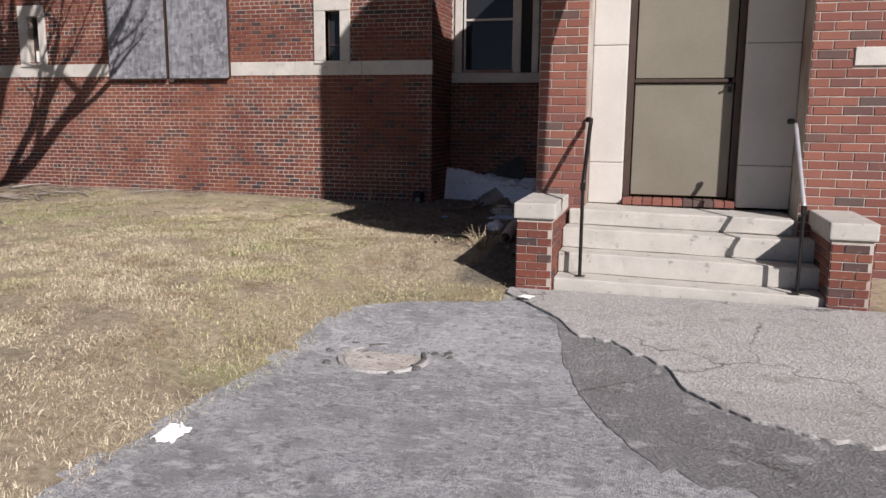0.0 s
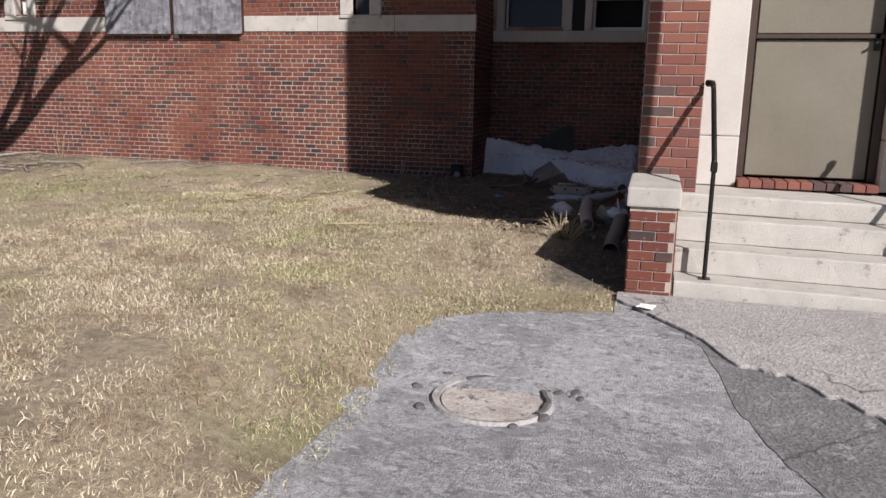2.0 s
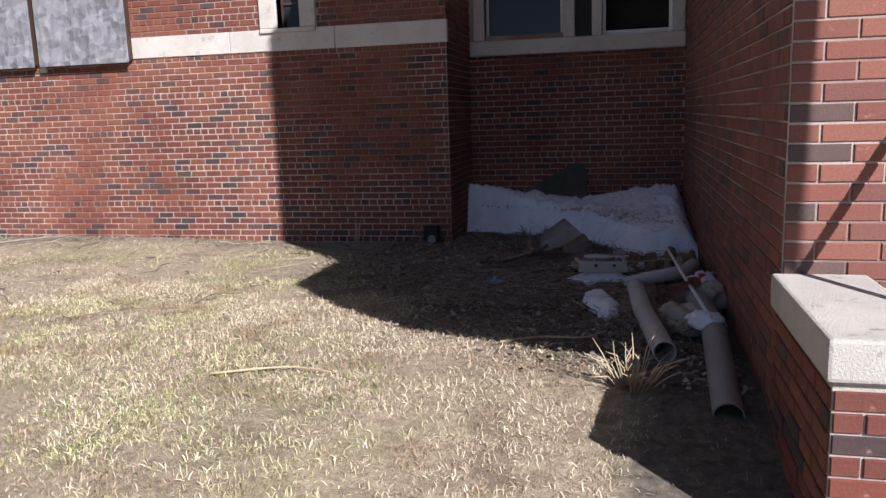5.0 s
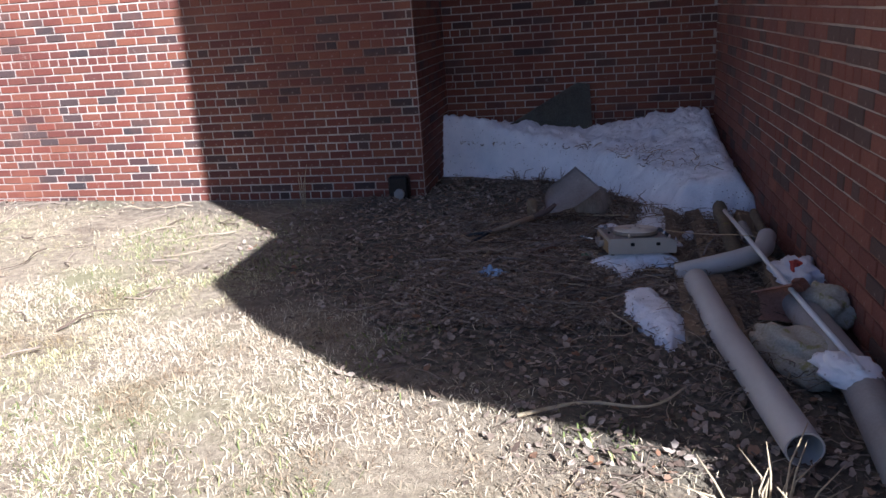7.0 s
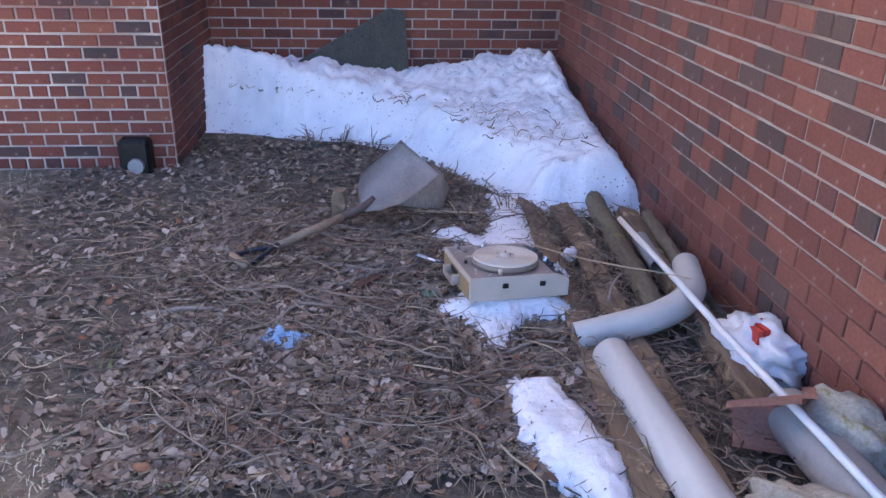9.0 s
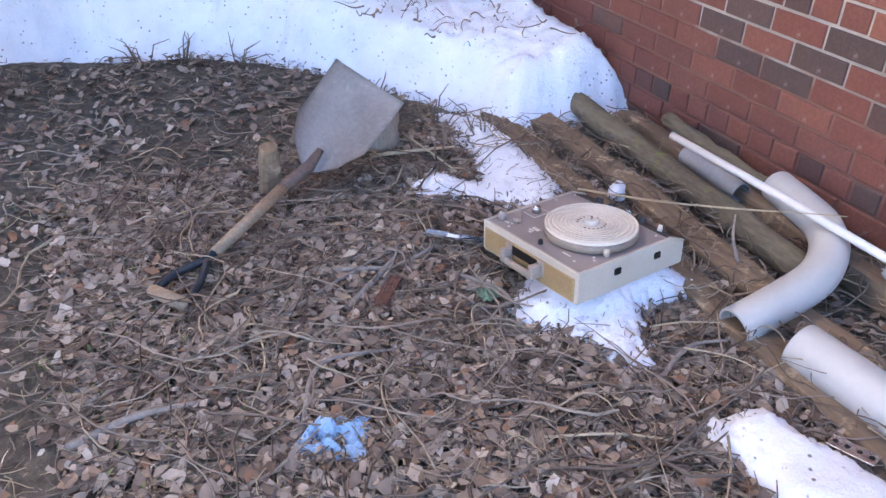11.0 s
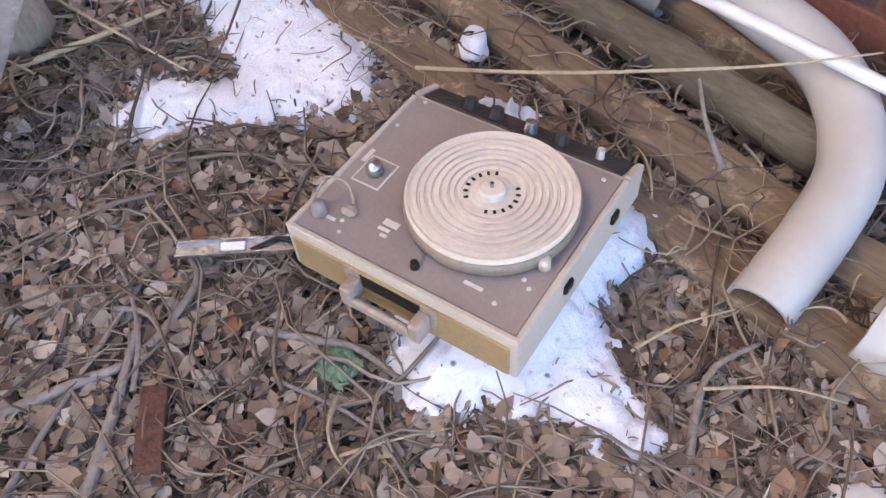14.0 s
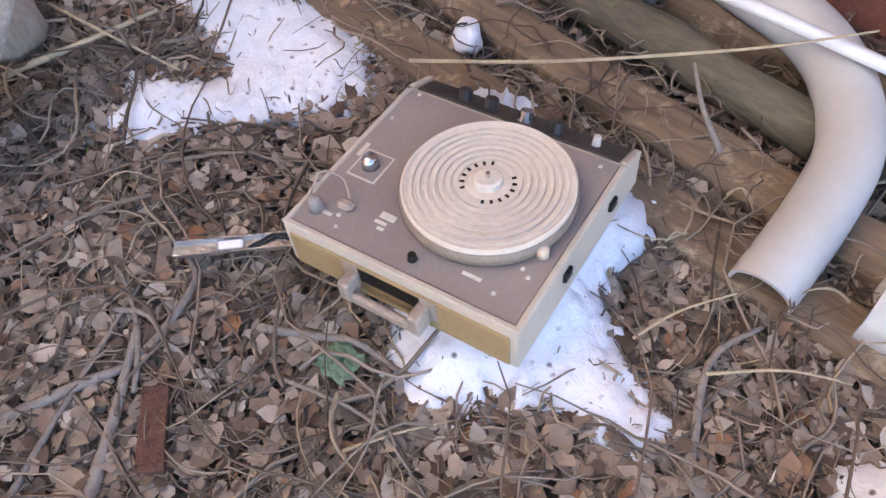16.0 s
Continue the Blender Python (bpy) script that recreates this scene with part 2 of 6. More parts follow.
def brick_shape(w, h, d):
    """Corners and faces of one brick, its face rounded at the edges, standing proud by d."""
    e = 0.0035
    v = [(0, 0, -0.004), (w, 0, -0.004), (w, h, -0.004), (0, h, -0.004), (0, 0, d - e), (w, 0, d - e), (w, h, d - e), (0, h, d - e), (e, e, d), (w - e, e, d), (w - e, h - e, d), (e, h - e, d)]
    f = [(0, 1, 5, 4), (1, 2, 6, 5), (2, 3, 7, 6), (3, 0, 4, 7), (4, 5, 9, 8), (5, 6, 10, 9), (6, 7, 11, 10), (7, 4, 8, 11), (8, 9, 10, 11)]
    return v, f


def bricks(owner, origin, along, out, length, z0, z1, holes, pitch, course, material, single=None, near=None, every=6, shift=0, joint=0.011, rng=random.Random(5)):
    """Courses of bricks on the face of owner, with a row of headers at every sixth course. near: (u0, u1, z0, z1), where each is a part."""
    o, a, n = Vector(origin), Vector(along), Vector(out)
    verts, faces, singles = [], [], []
    row, z = 0, z0
    shared = {}
    while z + course <= z1 + 0.02:
        header = (row + shift) % every == 0
        step = pitch / 2 if header else pitch
        u = -((row % 2) * 0.5 + (0.25 if header else 0)) * step
        while u < length:
            spans = [(max(u, 0), min(u + step, length))]
            zm = z + course / 2
            for h in holes:
                if h[2] < zm < h[3]:
                    spans = [s for u0, u1 in spans for s in ((u0, min(u1, h[0])), (max(u0, h[1]), u1)) if s[1] - s[0] > 0.03]
            for u0, u1 in spans:
                if u1 - u0 < 0.035:
                    continue
                w, h = u1 - u0 - joint, course - joint
                d = 0.008 + rng.uniform(-0.002, 0.002)
                tilt = rng.uniform(-0.0015, 0.0015)
                p = o + a * (u0 + joint / 2)
                if near and near[0] <= u0 < near[1] and near[2] <= z < near[3] and len(singles) < 300:
                    key = round(w, 3)
                    if key not in shared:
                        v, f = brick_shape(key, h, 0.008)
                        shared[key] = mesh_of("brick", [(x, -q, y) for x, y, q in v], f, single)
                    singles.append((shared[key], p, z + joint / 2 + tilt, d))
                else:
                    v, f = brick_shape(w, h, d)
                    b = len(verts)
                    for x, y, q in v:
                        r = p + a * x + n * q
                        verts.append((r.x, r.y, z + joint / 2 + y + tilt))
                    faces += [tuple(i + b for i in g) for g in f]
            u += step
        z += course
        row += 1
    ob = put(new("brick_courses", mesh_of("brick_courses", verts, faces, material)), owner)
    ob["kind"] = "stuff"
    turn = math.degrees(math.atan2(a.y, a.x))
    for me, p, zz, d in singles:
        b = new("brick", me)
        b.matrix_basis = pose(p.x + n.x * (d - 0.008), p.y + n.y * (d - 0.008), zz, 0, 0, turn)
        put(b, owner)


# ---- ground ----
def smooth(t):
    t = min(1.0, max(0.0, t))
    return t * t * (3 - 2 * t)


def ground_z(x, y):
    dip = float(np.interp(y, [-6, 0, 3.3, 4.4, 5.2, 6.3, 7.2, 8.4], [-0.10, -0.12, -0.22, -0.30, -0.33, -0.20, -0.16, 0.0]))
    return dip * smooth((x + 3.4) / 1.5) + 0.018 * noise.noise((x * 0.7, y * 0.7, 3.1)) * smooth((-1.2 - x) / 1.0 + 0.4) + 0.05 * smooth((y - 11.5) / 1.4) * smooth((-5 - x) / 3)


def spread(lo, hi, step, far):
    mid = list(np.arange(lo, hi + step / 2, step))
    return [-v for v in (far, far / 3, far / 9, far / 20)] + mid + [far / 20, far / 9, far / 3, far]


def litter_shade_amount(x, y):
    """1 in the bare, leaf-covered nook and on soil darkened for shade, 0 on the lawn."""
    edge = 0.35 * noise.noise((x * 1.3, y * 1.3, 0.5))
    # the edge runs along the cast shadow, so dark soil fills the shaded side
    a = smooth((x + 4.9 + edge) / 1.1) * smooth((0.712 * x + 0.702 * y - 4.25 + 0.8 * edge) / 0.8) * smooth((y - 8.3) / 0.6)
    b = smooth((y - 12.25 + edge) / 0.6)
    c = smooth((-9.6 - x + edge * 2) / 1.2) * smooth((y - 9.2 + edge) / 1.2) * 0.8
    # dark soil colour painted where shade falls beside the entrance wing
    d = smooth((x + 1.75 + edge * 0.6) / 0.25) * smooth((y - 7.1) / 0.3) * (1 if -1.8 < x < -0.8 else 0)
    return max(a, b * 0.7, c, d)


def ground_material():
    n = Nodes("lawn_soil")
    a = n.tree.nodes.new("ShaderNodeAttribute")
    # this mask carries both the leaf litter and the darkening for shade
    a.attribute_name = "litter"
    fine, mid, big = n.noise(140.0, 5.0, 0.7), n.noise(18.0, 6.0, 0.7), n.noise(0.8, 5.0, 0.6)
    straw = n.ramp(mid, [(0.25, (0.18, 0.14, 0.092)), (0.5, (0.38, 0.31, 0.21)), (0.75, (0.56, 0.48, 0.335))])
    straw = n.mix(n.ramp(big, [(0.52, (0, 0, 0)), (0.68, (0.55, 0.55, 0.55))]), straw, (0.25, 0.26, 0.11))
    straw = n.mix(n.ramp(n.noise(1.7, 6.0, 0.7), [(0.53, (0, 0, 0)), (0.66, (0.8, 0.8, 0.8))]), straw, (0.20, 0.15, 0.105))
    dirt = n.ramp(mid, [(0.25, (0.05, 0.037, 0.026)), (0.5, (0.15, 0.132, 0.10)), (0.75, (0.30, 0.24, 0.18))])
    dirt = n.mix(n.ramp(n.noise(2.6, 5.0, 0.6), [(0.6, (0, 0, 0)), (0.72, (0.35, 0.35, 0.35))]), dirt, (0.09, 0.11, 0.04))
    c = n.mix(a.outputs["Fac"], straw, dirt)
    c = n.mix(0.5, c, n.ramp(fine, [(0.3, (0.35, 0.33, 0.3)), (0.7, (1, 1, 1))]), "MULTIPLY")
    return n.done(c, 0.95, n.mix(0.5, fine, mid), 0.8, 0.03)


def sheet(name, xs, ys, height, material, keep=None, jitter=0.0):
    nx = len(xs)
    inside = None if keep is None else [keep((xs[i] + xs[i + 1]) / 2, (ys[k] + ys[k + 1]) / 2) for k in range(len(ys) - 1) for i in range(nx - 1)]
    verts = [(x, y, height(x, y)) for y in ys for x in xs]
    faces = [(k * nx + i, k * nx + i + 1, (k + 1) * nx + i + 1, (k + 1) * nx + i) for k in range(len(ys) - 1) for i in range(nx - 1) if inside is None or inside[k * (nx - 1) + i]]
    if inside is not None:
        used = sorted({i for f in faces for i in f})
        where = {v: i for i, v in enumerate(used)}
        rng = random.Random(3)
        verts = [(verts[v][0] + rng.uniform(-jitter, jitter), verts[v][1] + rng.uniform(-jitter, jitter), verts[v][2]) for v in used]
        edges = {}
        for f in faces:
            for p, q in zip(f, f[1:] + f[:1]):
                edges[(min(p, q), max(p, q))] = edges.get((min(p, q), max(p, q)), 0) + 1
        faces = [tuple(where[i] for i in f) for f in faces]
        rim = [(where[p], where[q]) for (p, q), c in edges.items() if c == 1]
        low = {}
        for p, q in rim:
            for v in (p, q):
                if v not in low:
                    low[v] = len(verts)
                    verts += [(verts[v][0], verts[v][1], verts[v][2]), (verts[v][0], verts[v][1], verts[v][2] - 0.05)]
            faces.append((low[p], low[q], low[q] + 1, low[p] + 1))
    return new(name, mesh_of(name, verts, faces, material, True))


ground = sheet("ground", spread(-15, 5, 0.1, 400), spread(-4, 15, 0.1, 400), ground_z, ground_material())
tagged(ground, "straw-coloured dry lawn with bare leaf-strewn soil by the walls", "ground", kind="structure")
values = [litter_shade_amount(v.co.x, v.co.y) for v in ground.data.vertices]
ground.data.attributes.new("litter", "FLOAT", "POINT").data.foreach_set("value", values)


def lawn_edge(y):
    """The x of the lawn's ragged edge beside the drive."""
    return float(np.interp(y, [-4, 2.5, 4.3, 5.6, 6.2, 6.5, 6.7], [-2.15, -2.2, -2.25, -2.3, -2.15, -1.7, -0.95])) + 0.07 * noise.noise((y * 3.1, 0.4, 7.7))


def on_drive(x, y):
    return y < 7.12 and (x > lawn_edge(y) if y < 6.7 else x > -0.98) and x < 5


def asphalt_material():
    n = Nodes("grey_asphalt")
    v = n.add("ShaderNodeTexVoronoi", Scale=120.0)
    n.link(n.co, v.inputs["Vector"])
    fine = n.noise(110.0, 4.0, 0.7)
    c = n.ramp(v.outputs["Color"], [(0.12, (0.17, 0.17, 0.172)), (0.5, (0.32, 0.32, 0.322)), (0.9, (0.48, 0.48, 0.478))])
    c = n.mix(n.ramp(n.noise(0.7, 6.0, 0.65), [(0.42, (0, 0, 0)), (0.62, (0.75, 0.75, 0.75))]), c, n.ramp(fine, [(0.3, (0.28, 0.28, 0.28)), (0.7, (0.48, 0.48, 0.478))]))
    c = n.mix(n.ramp(n.noise(1.1, 7.0, 0.7), [(0.55, (0, 0, 0)), (0.70, (0.5, 0.5, 0.5))]), c, (0.13, 0.125, 0.125))
    cr = n.add("ShaderNodeTexVoronoi", Scale=1.1)
    cr.feature = "DISTANCE_TO_EDGE"
    warp = n.mix(0.25, n.co, n.add("ShaderNodeTexNoise", Scale=4.0, Detail=5.0).outputs["Color"])
    n.link(warp, cr.inputs["Vector"])
    line = n.ramp(cr.outputs["Distance"], [(0.0, (1, 1, 1)), (0.012, (0, 0, 0))])
    c = n.mix(n.mix(0.75, line, (0, 0, 0)), c, (0.04, 0.037, 0.035))
    c = n.mix(n.ramp(n.noise(26.0, 6.0, 0.75), [(0.40, (0.55, 0.55, 0.55)), (0.52, (0, 0, 0))]), c, (0.17, 0.168, 0.175))
    c = n.mix(n.ramp(n.noise(3.2, 5.0, 0.55), [(0.36, (0.75, 0.75, 0.75)), (0.50, (0, 0, 0))]), c, (0.205, 0.205, 0.205))
    c = n.mix(n.ramp(n.noise(7.5, 5.0, 0.6, (1.0, 2.0, 1.0)), [(0.55, (0, 0, 0)), (0.66, (0.7, 0.7, 0.7))]), c, (0.50, 0.50, 0.49))
    c = n.mix(n.ramp(n.noise(13.0, 4.0, 0.6), [(0.34, (0.7, 0.7, 0.7)), (0.44, (0, 0, 0))]), c, (0.14, 0.14, 0.138))
    c = n.mix(n.ramp(n.noise(33.0, 5.0, 0.7), [(0.56, (0, 0, 0)), (0.66, (0.6, 0.6, 0.6))]), c, (0.48, 0.475, 0.48))
    return n.done(c, 0.9, n.mix(0.5, v.outputs["Distance"], fine), 1.0, 0.014)


M_ASPHALT = asphalt_material()


def cracked_paving(name, dark, light, stain):
    """Old weathered paving: coarse grit, blotches, stains and wandering cracks."""
    n = Nodes(name)
    grit = n.add("ShaderNodeTexVoronoi", Scale=48.0)
    n.link(n.co, grit.inputs["Vector"])
    fine = n.noise(95.0, 4.0, 0.75)
    c = n.ramp(n.noise(2.2, 6.0, 0.7), [(0.3, dark), (0.7, light)])
    c = n.mix(0.45, c, n.ramp(grit.outputs["Color"], [(0.1, tuple(v * 0.45 for v in dark)), (0.5, dark), (0.9, tuple(v * 1.2 for v in light))]))
    c = n.mix(0.3, c, n.ramp(fine, [(0.3, tuple(v * 0.5 for v in dark)), (0.7, light)]))
    c = n.mix(n.ramp(n.noise(4.5, 7.0, 0.72), [(0.56, (0, 0, 0)), (0.66, (0.8, 0.8, 0.8))]), c, stain)
    cells = n.add("ShaderNodeTexVoronoi", Scale=0.9)
    cells.feature = "DISTANCE_TO_EDGE"
    wander = n.add("ShaderNodeTexNoise", Scale=3.0, Detail=6.0)
    n.link(n.co, wander.inputs["Vector"])
    n.link(n.mix(0.3, n.co, wander.outputs["Color"]), cells.inputs["Vector"])
    line = n.ramp(cells.outputs["Distance"], [(0.0, (1, 1, 1)), (0.009, (0, 0, 0))])
    gaps = n.ramp(n.noise(1.4, 3.0, 0.6), [(0.42, (0, 0, 0)), (0.55, (0.85, 0.85, 0.85))])
    c = n.mix(n.mix(1.0, line, gaps, "MULTIPLY"), c, (0.05, 0.045, 0.04))
    return n.done(c, 0.92, n.mix(0.5, grit.outputs["Distance"], fine), 0.9, 0.012)


M_OLD = cracked_paving("pale_old_pavement", (0.30, 0.285, 0.265), (0.45, 0.435, 0.41), (0.22, 0.205, 0.185))
drive = sheet("road", list(np.arange(-2.6, 5.01, 0.06)), list(np.arange(-4, 7.15, 0.06)), lambda x, y: ground_z(x, y) + 0.010 + 0.006 * noise.noise((x * 2, y * 2, 0)), M_ASPHALT, on_drive, 0.012)
tagged(drive, "cracked grey asphalt drive with dark worn patches", "asphalt drive", kind="structure")


def strip_sheet(name, xs, low, high, rows, height, material):
    """A surface between two ragged edges, y = low(x) and y = high(x), with a broken front edge."""
    verts, faces = [], []
    for x in xs:
        a, b = low(x), high(x)
        verts.append((x, a, ground_z(x, a) - 0.03))
        for k in range(rows + 1):
            y = a + (b - a) * (k / rows) ** 1.6
            verts.append((x, y, height(x, y) - (0.008 if k == 0 else 0)))
    n = rows + 2
    for i in range(len(xs) - 1):
        for k in range(n - 1):
            faces.append((i * n + k, (i + 1) * n + k, (i + 1) * n + k + 1, i * n + k + 1))
    ob = new(name, mesh_of(name, verts, faces, material, True))
    return ob


def old_edge(x):
    return float(np.interp(x, [-1.0, -0.75, -0.2, 0.27, 0.5, 0.6, 1.0, 1.6, 5], [7.0, 6.75, 5.95, 5.7, 5.45, 5.1, 4.6, 4.42, 4.1])) + 0.09 * noise.noise((x * 4, 1.5, 0)) + 0.045 * noise.noise((x * 13, 4.5, 0)) + 0.02 * noise.noise((x * 37, 2.5, 0))


def damp_edge(x):
    return min(old_edge(x) - 0.02, float(np.interp(x, [-0.5, -0.2, 0.1, 0.4, 1.0, 2.0, 5], [6.25, 5.3, 4.5, 3.9, 3.45, 3.6, 3.3])) + 0.30 * noise.noise((x * 2.3, 6.5, 0)) + 0.16 * noise.noise((x * 9, 2.5, 0)) + 0.09 * noise.noise((x * 31, 3.5, 0)))


M_DAMP = cracked_paving("dark_damp_asphalt", (0.11, 0.105, 0.10), (0.25, 0.245, 0.24), (0.36, 0.35, 0.34))
damp = strip_sheet("asphalt_patch", list(np.arange(-0.5, 5.01, 0.03)), damp_edge, lambda x: old_edge(x) + 0.06, 24, lambda x, y: ground_z(x, y) + 0.0145 + 0.006 * noise.noise((x * 2, y * 2, 0)), M_DAMP)
tagged(damp, "dark damp worn strip of asphalt", "asphalt drive", kind="structure")
old = strip_sheet("pavement", list(np.arange(-0.98, 5.01, 0.015)), old_edge, lambda x: 7.13, 40, lambda x, y: ground_z(x, y) + 0.036 + 0.008 * noise.noise((x * 2, y * 2, 0)), M_OLD)
tagged(old, "pale broken old paving before the entrance steps", "pavement", kind="structure")

# ---- building ----
FY, BY, RX, PY = 12.885, 14.2, -0.91, 8.14        # facade, recess wall, porch side wall, porch front
CX = -3.5                                            # corner of the facade
TOP = 8.6
LOW, FRONT = 5.3, 6.65                              # roof of the entrance wing, shoulder of its front
X, Y, NX, NY = (1, 0, 0), (0, 1, 0), (-1, 0, 0), (0, -1, 0)
F0 = -20.0                                           # left end of the facade
# openings as (x0, x1, z0, z1)
SLITS = [(-5.45, -5.17, 2.45, 3.30), (-11.82, -11.56, 2.47, 3.37)]
SLIT_STONE = [(-5.66, -4.98, 2.45, 3.48), (-12.03, -11.40, 2.47, 3.58)]
BOARDS = [(-9.88, -8.64, 2.16, 4.6), (-8.56, -7.33, 2.16, 4.6)]
UPPER = (-13.35, -10.25, 4.05, 5.2)
BAND = (2.20, 2.45)
shift = lambda hs, x0: [(h[0] - x0, h[1] - x0, h[2], h[3]) for h in hs]
holes = [*SLITS, (-9.80, -7.41, 2.22, 4.55), UPPER]
facade = wall("wall_facade", (F0, FY, 0), X, NY, CX - F0, -0.4, TOP, 0.4, shift(holes, F0), M_MORTAR)
tagged(facade, "sunlit red brick wall in common bond with a limestone band", "wall", kind="structure")
gaps = [*SLIT_STONE, (-9.80, -7.41, 2.22, 4.55), (-13.4, -10.2, 3.80, 5.2), (-30, 0, *BAND)]
bricks(facade, (F0, FY, 0), X, NY, CX - F0, -0.14, 5.0, shift(gaps, F0), 0.197, 0.0715, M_BRICK, M_BRICK1, (14.1, 16.5, 0.0, 1.45), shift=4, joint=0.013)
ret = wall("wall_return", (CX, FY + 0.4, 0), Y, X, BY - FY - 0.4, -0.4, TOP, 0.4, [], M_MORTAR)
tagged(ret, "short shaded red brick return wall", "wall", kind="structure")
bricks(ret, (CX, FY, 0), Y, X, BY - FY, -0.14, 4.2, [], 0.197, 0.0715, M_BRICK, shift=4)
WINS = [(-3.30, -2.34, 2.36, 4.3), (-1.88, -1.07, 2.30, 4.3)]
recess = wall("wall_recess", (CX, BY, 0), X, NY, RX - CX, -0.4, TOP, 0.4, shift(WINS, CX), M_MORTAR)
tagged(recess, "shaded red brick back wall of the nook", "wall", kind="structure")
bricks(recess, (CX, BY, 0), X, NY, RX - CX, -0.14, 4.4, shift([(-3.5, -0.9, 2.12, 4.4)], CX), 0.197, 0.0715, M_BRICK, shift=4)
side = wall("wall_porch_side", (RX, BY + 0.4, 0), NY, NX, BY + 0.4 - PY - 0.92, -0.4, LOW, 0.32, [], M_SPLASHED)
tagged(side, "shaded brown-red brick side wall of the entrance wing", "wall", kind="structure")
bricks(side, (RX, BY, 0), NY, NX, BY - PY, -0.12, 4.0, [], 0.215, 0.082, M_PBRICK, M_PBRICK1, (2.0, 4.9, 0.0, 1.4), shift=3)
DOOR = (-0.42, 1.66)
front = wall("wall_porch_front", (RX, PY, 0), X, NY, 8.0, -0.4, FRONT, 0.92, [(DOOR[0] - RX, DOOR[1] - RX, 0.5, 3.6)], M_MORTAR)
tagged(front, "sunlit brown-red brick entrance front", "wall", kind="structure")
bricks(front, (RX, PY, 0), X, NY, 8.0, -0.2, 6.6, [(DOOR[0] - RX, DOOR[1] - RX, 0.0, 3.6), (2.03 - RX, 2.75 - RX, 1.97, 2.15)], 0.262, 0.086, M_PBRICK, every=50, shift=1)

# ---- stone, windows and door ----
def stone_band(x0, x1, n):
    ob = thing("stone_band", x0, FY, BAND[0], "pale limestone belt course set in the brick wall", "stone band", kind="structure")
    w = (x1 - x0) / n
    for i in range(n):
        part("stone_block", boxes(x0 + i * w + 0.003, x0 + (i + 1) * w - 0.003, FY - 0.022, FY + 0.05, BAND[0] + 0.004, BAND[1] - 0.004, bevel=0.006), M_STONE, ob)


stone_band(F0, -9.86, 8)
stone_band(-7.34, CX + 0.022, 3)


def slit_window(inner, outer, two_tone):
    x0, x1, z0, z1 = inner
    a0, a1, b0, b1 = outer
    ob = thing("window_1" if two_tone else "window_2", (x0 + x1) / 2, FY, z0, "narrow window in a pale limestone surround", "window", kind="structure")
    for nm, q in (("jamb", (a0, x0, b0 + 0.004, z1)), ("jamb", (x1, a1, b0 + 0.004, z1)), ("lintel", (a0, a1, z1 + 0.003, b1))):
        part(nm, boxes(q[0], q[1], FY - 0.035, FY + 0.24, q[2], q[3], bevel=0.008), M_STONE, ob)
    part("window_sill", boxes(a0, a1, FY - 0.05, FY + 0.24, BAND[1] - 0.05, z0 + 0.002, bevel=0.01), M_STONE, ob)
    bm = bmesh.new()
    for q in ((x0, x0 + 0.025, z0, z1), (x1 - 0.025, x1, z0, z1), (x0 + 0.025, x1 - 0.025, z0, z0 + 0.03), (x0 + 0.025, x1 - 0.025, z1 - 0.03, z1), (x0 + 0.025, x1 - 0.025, z0 + 0.27, z0 + 0.30)):
        box(bm, q[0], q[1], FY + 0.12, FY + 0.17, q[2], q[3])
    part("window_frame", bm, M_FRAME, ob)
    part("pane", boxes(x0 + 0.02, x1 - 0.02, FY + 0.14, FY + 0.146, z0 + 0.29, z1 - 0.02), M_GLASS, ob)
    part("pane", boxes(x0 + 0.02, x1 - 0.02, FY + 0.14, FY + 0.146, z0 + 0.02, z0 + 0.28), M_SASH if two_tone else M_GLASS, ob)
    # solid near-black box paints the unlit room behind the slit
    part("room_shade_box", boxes(x0 - 0.1, x1 + 0.1, FY + 0.41, FY + 0.9, z0 - 0.1, z1 + 0.1), M_DARK, ob)


slit_window(SLITS[0], SLIT_STONE[0], False)
slit_window(SLITS[1], SLIT_STONE[1], True)

M_NAIL = plain("nail_steel", (0.2, 0.2, 0.2), (0.35, 0.33, 0.3), 20, 90, 0.5, 0.2, 0.8)
for x0, x1, z0, z1 in BOARDS:
    ob = thing("window_board", (x0 + x1) / 2, FY, z0, "weathered grey strand board screwed over a window", "board", group="boards over the window")
    part("panel", boxes(x0, x1, FY - 0.125, FY - 0.105, z0, z1, bevel=0.003), M_OSB, ob)
    for xx in (x0 + 0.05, x1 - 0.05):
        part("batten", boxes(xx - 0.04, xx + 0.04, FY - 0.104, FY - 0.002, z0 + 0.03, z1 - 0.05), M_FRAME, ob, "dark wooden batten")
    for k in range(5):
        for xx in (x0 + 0.05, x1 - 0.05):
            part("screw", tubes([(xx, FY - 0.129, z0 + 0.06 + k * 0.45), (xx, FY - 0.124, z0 + 0.06 + k * 0.45)], 0.008, 6), M_NAIL, ob)
win = thing("window_3", -8.6, FY, 2.2, "boarded window with dark frame behind the boards", "window", kind="structure")
part("window_frame", boxes(-8.65, -8.55, FY - 0.03, FY + 0.1, 2.1, 4.5, bevel=0.01), M_STONE, win)
# the room's darkness behind the boards, painted as a solid block
part("room_shade_box", boxes(-9.9, -7.3, FY + 0.41, FY + 0.9, 2.1, 4.6), M_DARK, win)

win = thing("window_4", -11.8, FY, 4.0, "wide window closed with green panels above a stone sill", "window", kind="structure")
part("window_sill", boxes(-13.35, -10.25, FY - 0.06, FY + 0.3, 3.80, 4.04, bevel=0.01), M_STONE, win)
